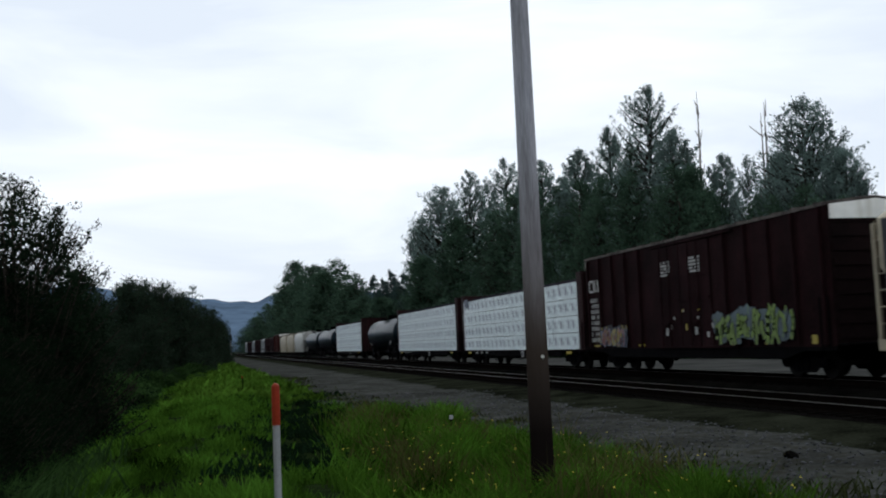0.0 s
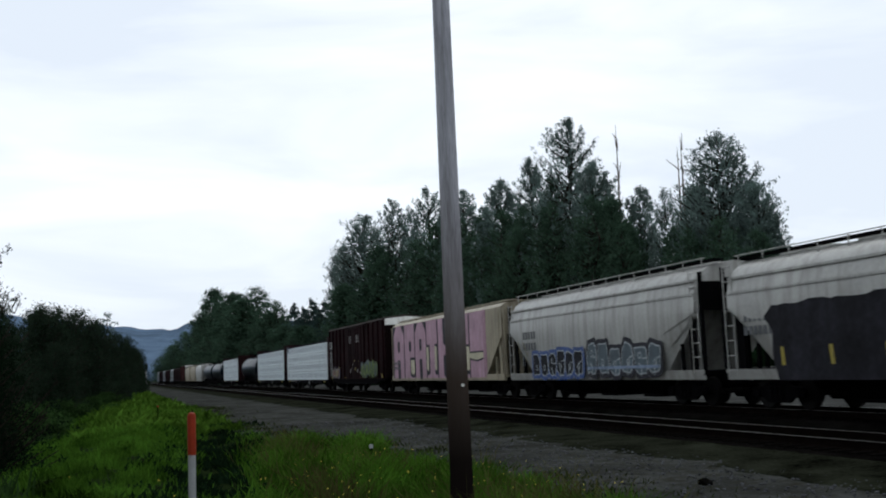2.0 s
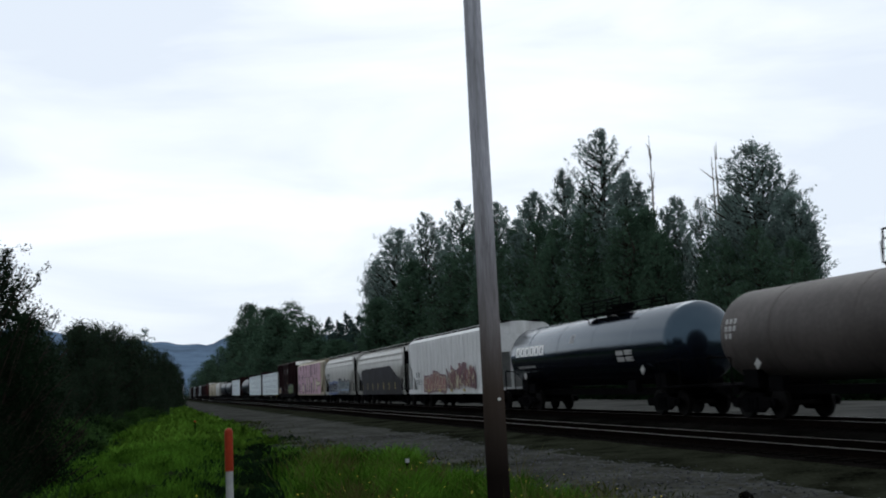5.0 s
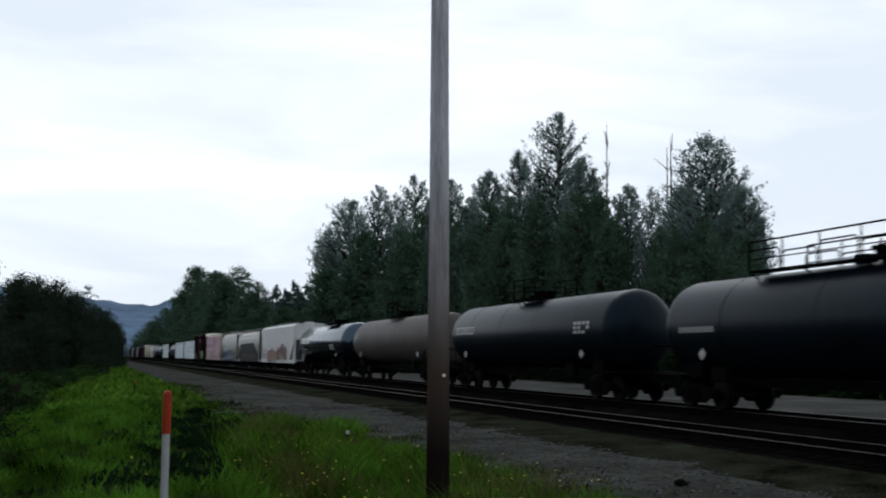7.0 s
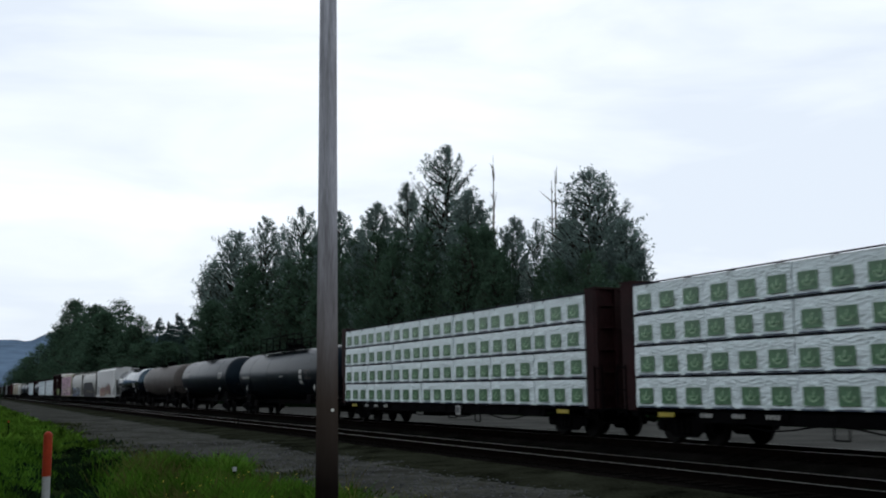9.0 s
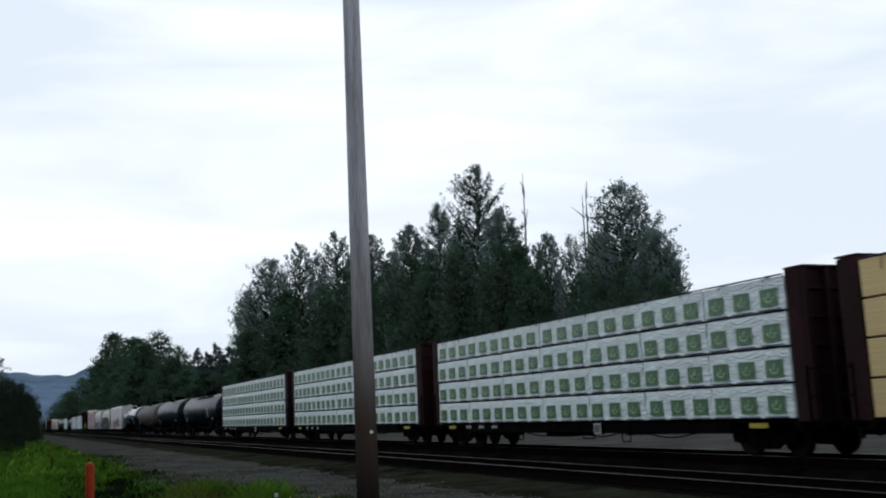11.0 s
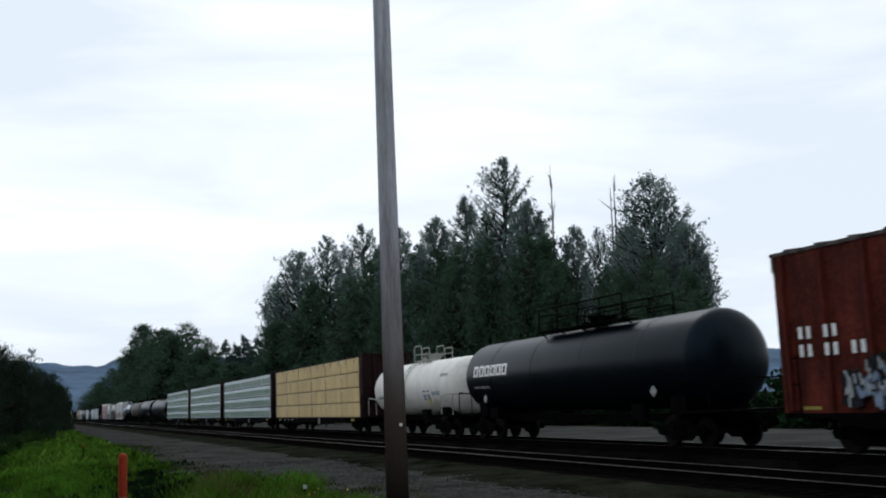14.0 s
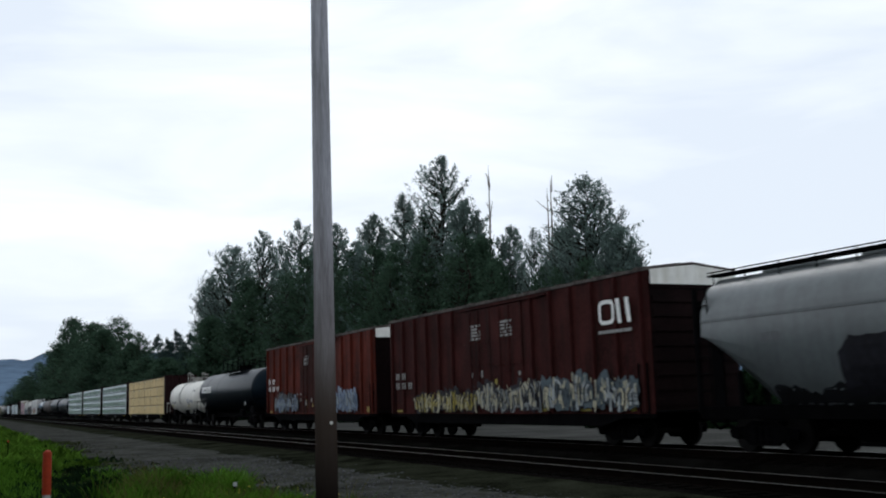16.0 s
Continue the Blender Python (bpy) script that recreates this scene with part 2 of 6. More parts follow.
M_GREENPAINT = mat("green_spray_paint", (0.10, 0.16, 0.025), 0.6, vary=0.3, scale=2)
M_REDPAINT = mat("red_spray_paint", (0.15, 0.050, 0.050), 0.6, vary=0.35, scale=2)
M_MAROONPAINT = mat("maroon_spray_paint", (0.10, 0.042, 0.055), 0.6, vary=0.35, scale=2)
M_TEAL = mat("dull_teal_spray_paint", (0.045, 0.070, 0.085), 0.6, vary=0.3, scale=2)
# near-black for the shade painted under a hopper's curved side
M_FOOTSHADE = mat("painted_foot_shade", (0.008, 0.0085, 0.010), 0.6, vary=0.5, scale=1.2, spec=0.1)
M_SLATE = mat("slate_overpaint", (0.0135, 0.0135, 0.018), 0.6, vary=0.5, scale=1.0, fine=7, spec=0.08, grime=(0.0075, 0.0075, 0.009), gamount=0.7)


# ---- mesh helpers ----
def box(bm, x0, x1, y0, y1, z0, z1):
    v = [bm.verts.new(p) for p in itertools.product((x0, x1), (y0, y1), (z0, z1))]
    for f in ((0, 1, 3, 2), (4, 6, 7, 5), (0, 4, 5, 1), (2, 3, 7, 6), (0, 2, 6, 4), (1, 5, 7, 3)):
        bm.faces.new([v[i] for i in f])


def prism(bm, profile, y0, y1):
    """Extrude an (x, z) outline along y."""
    a = [bm.verts.new((x, y0, z)) for x, z in profile]
    b = [bm.verts.new((x, y1, z)) for x, z in profile]
    n = len(profile)
    for i in range(n):
        bm.faces.new((a[i], a[(i + 1) % n], b[(i + 1) % n], b[i]))
    bm.faces.new(a[::-1])
    bm.faces.new(b)


def slab(bm, outline, x, depth=0.006):
    """A thin plate on a side wall: an outline in (y, z), facing -x."""
    a = [bm.verts.new((x, y, z)) for y, z in outline]
    b = [bm.verts.new((x - depth, y, z)) for y, z in outline]
    n = len(outline)
    for i in range(n):
        bm.faces.new((a[i], a[(i + 1) % n], b[(i + 1) % n], b[i]))
    bm.faces.new(b)


def tube(bm, p, q, r0, r1=None, seg=8, caps=True):
    p, q = Vector(p), Vector(q)
    r1 = r0 if r1 is None else r1
    turn = (q - p).to_track_quat("Z", "Y").to_matrix()
    rings = []
    for c, r in ((p, r0), (q, r1)):
        rings.append([bm.verts.new(c + turn @ Vector((r * math.cos(2 * math.pi * i / seg), r * math.sin(2 * math.pi * i / seg), 0))) for i in range(seg)])
    for i in range(seg):
        bm.faces.new((rings[0][i], rings[0][(i + 1) % seg], rings[1][(i + 1) % seg], rings[1][i]))
    if caps:
        bm.faces.new(rings[0][::-1])
        bm.faces.new(rings[1])


def path_tube(bm, pts, r, seg=6):
    for p, q in zip(pts, pts[1:]):
        tube(bm, p, q, r, seg=seg)


def loft(bm, rings, closed=True):
    """Skin a list of rings of equal length."""
    vs = [[bm.verts.new(p) for p in ring] for ring in rings]
    n = len(vs[0])
    for a, b in zip(vs, vs[1:]):
        for i in range(n if closed else n - 1):
            bm.faces.new((a[i], a[(i + 1) % n], b[(i + 1) % n], b[i]))
    bm.faces.new(vs[0][::-1])
    bm.faces.new(vs[-1])


def to_mesh(name, bm, material, smooth=False):
    bmesh.ops.recalc_face_normals(bm, faces=bm.faces[:])
    me = bpy.data.meshes.new(name)
    bm.to_mesh(me)
    bm.free()
    me.materials.append(material)
    if smooth:
        me.shade_smooth()
        me.set_sharp_from_angle(angle=radians(40))
    return me


def part(name, bm, material, parent=None, label="", smooth=False, loc=None):
    ob = new(name, to_mesh(name, bm, material, smooth))
    ob.parent = parent
    if loc:
        ob.location = loc
    return tagged(ob, label)


def shared(name, me, parent, loc, label=""):
    """A piece that shares its mesh with its like."""
    ob = new(name, me)
    ob.parent, ob.location = parent, loc
    return tagged(ob, label)


def raw(name, verts, faces, material, parent=None):
    me = bpy.data.meshes.new(name)
    me.from_pydata(np.asarray(verts).tolist(), [], np.asarray(faces).tolist())
    me.materials.append(material)
    ob = new(name, me)
    ob.parent = parent
    return ob


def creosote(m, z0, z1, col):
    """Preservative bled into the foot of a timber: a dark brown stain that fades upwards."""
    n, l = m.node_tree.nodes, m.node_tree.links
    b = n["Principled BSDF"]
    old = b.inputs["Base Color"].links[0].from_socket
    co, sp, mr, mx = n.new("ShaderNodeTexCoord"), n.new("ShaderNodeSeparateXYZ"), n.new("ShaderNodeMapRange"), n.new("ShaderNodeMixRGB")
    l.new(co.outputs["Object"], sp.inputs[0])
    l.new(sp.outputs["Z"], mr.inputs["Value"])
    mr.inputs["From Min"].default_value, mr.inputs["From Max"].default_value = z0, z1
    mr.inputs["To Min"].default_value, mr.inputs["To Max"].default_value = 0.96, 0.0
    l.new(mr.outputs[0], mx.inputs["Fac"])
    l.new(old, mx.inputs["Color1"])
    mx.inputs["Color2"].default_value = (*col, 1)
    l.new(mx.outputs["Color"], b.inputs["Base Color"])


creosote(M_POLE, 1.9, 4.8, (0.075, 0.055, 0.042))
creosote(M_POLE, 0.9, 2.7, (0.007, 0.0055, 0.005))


# ---- ground, tracks and roads ----
GZ = -0.42


def ground_z(x, y):
    """Level by the line, falling into a ditch beyond the grass bank."""
    drop = min(max((-0.6 - x) / 6.0, 0.0), 1.0)
    ridge = 0.16 * math.exp(-((x - 1.0) / 1.8) ** 2)
    trench = 0.42 * math.exp(-((x - 1.9 - 0.08 * (y - 20)) / 0.9) ** 2) * min(1.0, max(0.0, (y - 13) / 4)) * min(1.0, max(0.0, (44 - y) / 12))
    bumps = (0.16 * noise.noise((x * 0.5, y * 0.35, 0)) + 0.14 * noise.noise((x * 1.3, y * 0.9, 4))) * min(1.0, max(0.0, (6.0 - x) / 2.0))
    return GZ - trench - 1.3 * drop * drop * (3 - 2 * drop) + ridge * min(1.0, max(0.0, y / 12.0)) + bumps


def axis(near, far, fine, coarse):
    a = list(np.arange(near[0], near[1], fine))
    lo, hi, step = near[0], near[1], coarse
    while lo > far[0]:
        lo -= step
        a.insert(0, lo)
        step *= 1.5
    step = coarse
    while hi < far[1]:
        a.append(hi)
        hi += step
        step *= 1.5
    return a + [far[1]]


gx, gy = axis((-12, 10), (-4800, 4800), 0.5, 4), axis((-6, 90), (-4800, 4800), 1.0, 5)
ground = raw("ground", [(x, y, ground_z(x, y)) for x in gx for y in gy],
             [(i * len(gy) + j, (i + 1) * len(gy) + j, (i + 1) * len(gy) + j + 1, i * len(gy) + j + 1) for i in range(len(gx) - 1) for j in range(len(gy) - 1)], M_GRASS_SOIL)
tagged(ground, "rough dark green grassy ground falling to a ditch", "ground", kind="structure")


def grass_edge(y):
    """Where the grass ends and the gravel begins, as x."""
    e = 4.6 + 0.5 * noise.noise((y * 0.25, 3, 0)) + 0.35 * noise.noise((y * 0.9, 7, 0))
    e += 1.4 * math.exp(-((y - 24) / 3.0) ** 2) + 1.5 * math.exp(-((y - 13) / 6.0) ** 2)
    e -= 1.1 * math.exp(-((y - 48) / 14.0) ** 2)
    return e


ys = [-60 + 0.6 * i for i in range(300)] + [120 + 10 * i for i in range(140)]
verts, faces = [], []
for y in ys:
    e = grass_edge(y)
    for k, x in enumerate((e - 0.5, e + 0.1, e + 0.8, 8.2, 9.5, 10.8, 11.9)):
        verts.append((x, y, ground_z(x, y) - 0.06 if k == 0 else max(GZ, ground_z(x, y)) + 0.03 + 0.03 * noise.noise((x, y * 0.6, 1)) * (k > 1)))
for i in range(len(ys) - 1):
    for k in range(6):
        faces.append((7 * i + k, 7 * i + k + 1, 7 * (i + 1) + k + 1, 7 * (i + 1) + k))
tagged(raw("gravel_road", verts, faces, M_GRAVEL), "dark grey crushed gravel access road beside the tracks", "gravel road", kind="structure")

# weedy cinders between the gravel and the ballast
verts, faces = [], []
for y in ys:
    e = 10.0 + 0.7 * noise.noise((y * 0.2, 11, 0)) + 0.7 * noise.noise((y * 1.1, 17, 0))
    for k, x in enumerate((e, e + 0.4, 11.4, 12.2)):
        verts.append((x, y, GZ + (0.02, 0.055, 0.075, 0.12)[k] + 0.02 * noise.noise((x * 2, y, 8))))
for i in range(len(ys) - 1):
    for k in range(3):
        faces.append((4 * i + k, 4 * i + k + 1, 4 * (i + 1) + k + 1, 4 * (i + 1) + k))
tagged(raw("cinder_strip", verts, faces, M_CINDER), "dark weedy cinder strip at the foot of the ballast", "cinders", kind="structure")

# loose stones on the gravel
rng = np.random.default_rng(5)
verts, faces = [], []
ico = [(0, 0, 1), (0.9, 0, 0.2), (0.1, 0.9, 0.1), (-0.9, 0.1, 0.2), (0, -0.9, 0.15), (0, 0, -0.5)]
for i in range(4200):
    x, y = rng.uniform(5.2, 12.5), 6 + 34 * rng.random() ** 1.6
    if x < grass_edge(y) + 0.2:
        continue
    r, a = rng.uniform(0.018, 0.05), rng.uniform(0, 6.28)
    if i < 6:
        r = 0.09
    b = len(verts)
    for p in ico:
        s = r * rng.uniform(0.7, 1.2)
        verts.append((x + s * (p[0] * math.cos(a) - p[1] * math.sin(a)), y + s * (p[0] * math.sin(a) + p[1] * math.cos(a)), GZ + 0.04 + 0.6 * s * p[2]))
    for k in range(4):
        faces += [(b, b + 1 + k, b + 1 + (k + 1) % 4), (b + 5, b + 1 + (k + 1) % 4, b + 1 + k)]
tagged(raw("loose_stones", verts, faces, mat("stone", (0.055, 0.057, 0.06), 0.9, island=0.5, vary=0.2, spec=0)), "grey crushed stones strewn over the gravel", "stones", kind="stuff")
bm = bmesh.new()
bmesh.ops.create_icosphere(bm, subdivisions=2, radius=0.11)
for v in bm.verts:
    v.co *= 1 + 0.35 * noise.noise(v.co * 9)
    v.co.z *= 0.65
tagged(part("rock", bm, M_BALLAST, loc=(8.58, 13.9, GZ + 0.07)), "dark angular rock lying on the gravel road", "rock")

X_TRAIN, X_NEAR = 18.82, 14.25
for name, xc, top, words in (("track_bed_near", X_NEAR, -0.15, "near"), ("track_bed_far", X_TRAIN, 0.0, "far")):
    bm = bmesh.new()
    z = top - 0.19
    prism(bm, [(xc - 3.3 if words == "near" else xc - 2.2, GZ + 0.03), (xc - 1.65, z), (xc - 0.7, z - 0.02), (xc + 0.7, z - 0.02), (xc + 1.65, z), (xc + 2.9, GZ - 0.1)], -150, 1500)
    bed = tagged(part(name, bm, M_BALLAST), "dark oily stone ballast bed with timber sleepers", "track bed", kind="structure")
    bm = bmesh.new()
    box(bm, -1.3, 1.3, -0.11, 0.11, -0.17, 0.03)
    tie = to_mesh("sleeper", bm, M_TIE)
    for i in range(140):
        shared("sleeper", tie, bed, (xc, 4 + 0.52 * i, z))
    for side in (-1, 1):
        bm = bmesh.new()
        rx = xc + side * 0.753
        prism(bm, [(rx - 0.07, z), (rx + 0.07, z), (rx + 0.07, z + 0.02), (rx + 0.012, z + 0.04), (rx + 0.012, top - 0.045), (rx + 0.034, top - 0.035), (rx + 0.034, top - 0.006),
                   (rx - 0.034, top - 0.006), (rx - 0.034, top - 0.035), (rx - 0.012, top - 0.045), (rx - 0.012, z + 0.04), (rx - 0.07, z + 0.02)], -150, 1500)
        rail = tagged(part("rail", bm, M_RAIL), "brown rusted steel rail with a polished head", "rail", "rails", "structure")
        bm = bmesh.new()
        box(bm, rx - 0.034, rx + 0.034, -150, 1500, top - 0.006, top)
        part("rail_head", bm, M_RAILTOP, rail, "bright worn running surface")

bm = bmesh.new()
prism(bm, [(21.9, GZ + 0.01), (22.6, GZ + 0.10), (33.5, GZ + 0.12), (34.5, GZ + 0.01)], -120, 900)
tagged(part("service_road", bm, M_FARROAD), "pale grey gravel service road behind the train", "road", kind="structure")

# wooded hills on the horizon, the haze put into their blue colour
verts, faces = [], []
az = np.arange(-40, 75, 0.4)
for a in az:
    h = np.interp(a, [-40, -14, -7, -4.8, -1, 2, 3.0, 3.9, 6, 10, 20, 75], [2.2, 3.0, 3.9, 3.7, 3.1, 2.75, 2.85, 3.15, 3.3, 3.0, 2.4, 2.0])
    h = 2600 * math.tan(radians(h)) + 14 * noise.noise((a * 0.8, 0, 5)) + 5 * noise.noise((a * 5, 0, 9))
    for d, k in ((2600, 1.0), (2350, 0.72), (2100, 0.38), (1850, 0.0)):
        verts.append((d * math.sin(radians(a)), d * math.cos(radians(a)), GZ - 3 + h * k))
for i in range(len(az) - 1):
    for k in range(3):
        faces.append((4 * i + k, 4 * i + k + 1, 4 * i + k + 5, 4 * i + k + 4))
tagged(raw("backdrop_hills", verts, faces, M_HILL), "distant wooded hills with blue-grey haze in their colour", "hills", kind="structure")


# ---- pole, marker and stakes ----
def utility_pole(x, y):
    root = tagged(new("utility_pole"), "tall weathered grey-brown timber pole standing in grass", "utility pole")
    root.location = (x, y, GZ - 0.05)
    bm = bmesh.new()
    rings = []
    for i in range(40):
        z = 13.0 * i / 39
        r = 0.140 - 0.0052 * z + (0.014 * math.exp(-z * 3))
        rings.append([((r + 0.004 * noise.noise((4 * math.cos(a), 4 * math.sin(a), z * 0.5))) * math.cos(a) - 0.002 * z, r * math.sin(a), z) for a in [2 * math.pi * k / 20 for k in range(20)]])
    loft(bm, rings)
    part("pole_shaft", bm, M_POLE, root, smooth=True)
    bm = bmesh.new()
    tube(bm, (0.02, -0.128, 1.80), (0.02, -0.145, 1.80), 0.019, seg=12)
    part("tag", bm, M_TAG, root, "small round pale metal tag")
    return root


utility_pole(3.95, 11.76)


def marker_post(x, y, top, band):
    root = tagged(new("marker_post"), "slim marker post with orange top and white shaft in grass", "marker post")
    root.location = (x, y, GZ - 0.1)
    bm = bmesh.new()
    tube(bm, (0, 0, 0), (0, 0, band - GZ + 0.1), 0.034, seg=16)
    part("shaft", bm, M_WHITEPOST, root, "dirty white lower shaft", smooth=True)
    bm = bmesh.new()
    h0, h1 = band - GZ + 0.1, top - GZ + 0.1
    loft(bm, [[(r * math.cos(a), r * math.sin(a), z) for a in [2 * math.pi * k / 16 for k in range(16)]]
              for r, z in ((0.038, h0), (0.038, h1 - 0.04), (0.034, h1 - 0.02), (0.02, h1 - 0.005), (0.006, h1))])
    part("sleeve", bm, M_ORANGE, root, "faded orange plastic sleeve", smooth=True)


marker_post(0.677, 9.68, 1.235, 0.848)


def stake(x, y, h, mtop, label):
    root = tagged(new("marker_stake"), label, "stake", "stakes")
    root.location = (x, y, GZ - 0.02)
    bm = bmesh.new()
    box(bm, -0.02, 0.02, -0.02, 0.02, 0, h)
    part("shaft", bm, M_TIE, root)
    bm = bmesh.new()
    box(bm, -0.03, 0.03, -0.03, 0.03, h, h + 0.07)
    part("cap", bm, mtop, root)


stake(4.55, 18.8, 0.55, M_WHITEPOST, "short dark wooden stake with a pale cap in weeds")
stake(1.6, 42.0, 0.9, M_ORANGE, "short dark stake with an orange cap in grass")


def signal_mast(x, y):
    root = tagged(new("signal_mast"), "distant pale grey railway signal mast", "signal")
    root.location = (x, y, GZ)
    bm = bmesh.new()
    tube(bm, (0, 0, 0), (0, 0, 6.5), 0.16, 0.1)
    part("mast", bm, M_TAG, root)
    bm = bmesh.new()
    box(bm, -0.35, 0.35, -0.12, 0.12, 4.9, 6.4)
    part("signal_head", bm, M_UNDER, root)


signal_mast(8.0, 290)


# ---- trees ----
def leaf_cloud(rng, centres, radii, per, size, droop=0.0):
    """Small bent leaf sprays scattered in clumps; two triangles a spray."""
    n = len(centres) * per
    c, r = np.repeat(centres, per, 0), np.repeat(radii, per)[:, None]
    d = rng.normal(size=(n, 3))
    d /= np.linalg.norm(d, axis=1)[:, None]
    p = c + d * r * np.minimum(1.25, np.abs(rng.normal(0, 0.62, (n, 1)))) * np.array((1, 1, 0.8))
    a = rng.normal(size=(n, 3)) + np.array((0, 0, -droop))
    a /= np.linalg.norm(a, axis=1)[:, None]
    b = np.cross(a, d + 0.3 * rng.normal(size=(n, 3)))
    b /= np.linalg.norm(b, axis=1)[:, None] + 1e-6
    s = (size * rng.uniform(0.55, 1.3, n))[:, None]
    v = np.stack([p - a * s, p + b * s * 0.5 + d * s * 0.12, p + a * s, p - b * s * 0.5 + d * s * 0.12], 1).reshape(-1, 3)
    return v, np.arange(4 * n).reshape(-1, 4)


def limb_mesh(bm, p, q, r0, r1, rng, bends=3):
    p, q = Vector(p), Vector(q)
    last, lr = p, r0
    for i in range(1, bends + 1):
        f = i / bends
        now = p.lerp(q, f) + Vector(rng.normal(size=3)) * (q - p).length * 0.03 * (i < bends)
        tube(bm, last, now, lr, r0 + (r1 - r0) * f, seg=6, caps=False)
        last, lr = now, r0 + (r1 - r0) * f


def broadleaf(name, label, seed, height, width, leaf, clumps=70, per=60, size=0.3, base=0.2, peak=0.62, category="tree", low=False, puff=(0.10, 0.19), leader=0):
    """A tapered trunk, limbs and a ragged crown of leaf sprays."""
    rng = np.random.default_rng(seed)
    root = tagged(new(name), label, category)
    bm = bmesh.new()
    limb_mesh(bm, (0, 0, 0), (rng.normal() * 0.02 * height, rng.normal() * 0.02 * height, height * 0.88), 0.016 * height + 0.05, 0.03, rng, 6)
    centres, radii = [], []
    for i in range(clumps):
        f = base + (0.97 - base) * rng.random() ** (1.1 if low else 0.85)
        reach = width / 2 * (math.sin(math.pi * min(1, ((f - base) / (1.02 - base)) ** peak)) ** 0.7 + 0.08)
        a = rng.uniform(0, 2 * math.pi)
        rr = reach * rng.uniform(0.25, 1.0) ** 0.6 * (1 + 0.25 * math.sin(3 * a + seed))
        c = (rr * math.cos(a), rr * math.sin(a), f * height)
        centres.append(c)
        radii.append(min(2.2, max(0.25, width * rng.uniform(*puff))))
        foot = (0, 0, max(0.08, f * 0.66) * height)
        limb_mesh(bm, foot, c, 0.0035 * height, 0.008, rng)
        for g in (0.45, 0.72):
            centres.append(tuple(np.array(foot) + g * (np.array(c) - np.array(foot))))
            radii.append(radii[-1] * 0.8)
        if rr > 0.7 * reach or f > 0.85:
            centres.append(tuple(np.array(c) + (np.array(c) - np.array(foot)) * rng.uniform(0.06, 0.16)))
            radii.append(radii[-1] * 0.8)
    for i in range(leader):
        f = 0.45 + 0.5 * i / max(1, leader - 1)
        reach = width / 2 * math.sin(math.pi * min(1, ((f - base) / (1.02 - base)) ** peak)) ** 0.7
        for k in range(3):
            centres.append((rng.normal() * 0.3 * reach, rng.normal() * 0.3 * reach, f * height))
            radii.append(0.25 + 0.42 * reach)
    part("trunk", bm, M_BARK, root)
    v, f = leaf_cloud(rng, np.array(centres), np.array(radii), per, size, 0.3)
    raw("crown", v, f, leaf, root)
    return root


def conifer(name, label, seed, height, width, leaf, levels=30, spread=8, size=0.42, open_=0.15, power=0.8):
    """A straight trunk with whorls of drooping, feathered branches."""
    rng = np.random.default_rng(seed)
    root = tagged(new(name), label, "tree")
    bm = bmesh.new()
    limb_mesh(bm, (0, 0, 0), (0, 0, height * 0.985), 0.014 * height + 0.04, 0.02, rng, 5)
    centres = []
    for i in range(levels):
        f = open_ + (1 - open_) * i / levels
        reach = width / 2 * ((1 - f) / (1 - open_)) ** power + 0.25
        for k in range(spread):
            a = rng.uniform(0, 2 * math.pi)
            ln = reach * rng.uniform(0.55, 1.15)
            rise = (0.55 if f > 0.5 else 0.15) * ln
            tip = Vector((ln * math.cos(a), ln * math.sin(a), f * height + rise + rng.normal() * 0.2))
            root_p = Vector((0, 0, f * height))
            if k % 2 == 0:
                tube(bm, root_p, tip, 0.03 + 0.012 * ln, 0.01, seg=4, caps=False)
            steps = max(2, int(ln * 1.6))
            for s in range(steps):
                q = root_p.lerp(tip, (s + 0.6) / steps)
                centres.append((q.x, q.y, q.z - 0.1))
    part("trunk", bm, M_BARK, root)
    c = np.array(centres)
    v, fc = leaf_cloud(rng, c, np.full(len(c), 0.5), 14, size, 0.2)
    raw("crown", v, fc, leaf, root)
    return root


PROFILES = {
    "spire": [(0.06, 0.6), (0.2, 0.9), (0.42, 1.0), (0.6, 1.0), (0.73, 0.86), (0.84, 0.68), (0.92, 0.50), (0.97, 0.32), (1.0, 0.06)],
    "cone": [(0.03, 1.0), (0.3, 0.95), (0.6, 0.72), (0.85, 0.40), (0.95, 0.2), (1.0, 0.03)],
    "round": [(0.05, 0.5), (0.2, 0.85), (0.45, 1.0), (0.7, 0.98), (0.84, 0.84), (0.93, 0.58), (1.0, 0.12)],
    "plume": [(0.03, 0.8), (0.18, 1.0), (0.42, 1.0), (0.62, 0.95), (0.78, 0.82), (0.88, 0.64), (0.95, 0.42), (1.0, 0.08)],
    "dome": [(0.0, 0.75), (0.15, 1.0), (0.45, 1.0), (0.68, 0.86), (0.84, 0.62), (0.95, 0.34), (1.0, 0.08)],
}


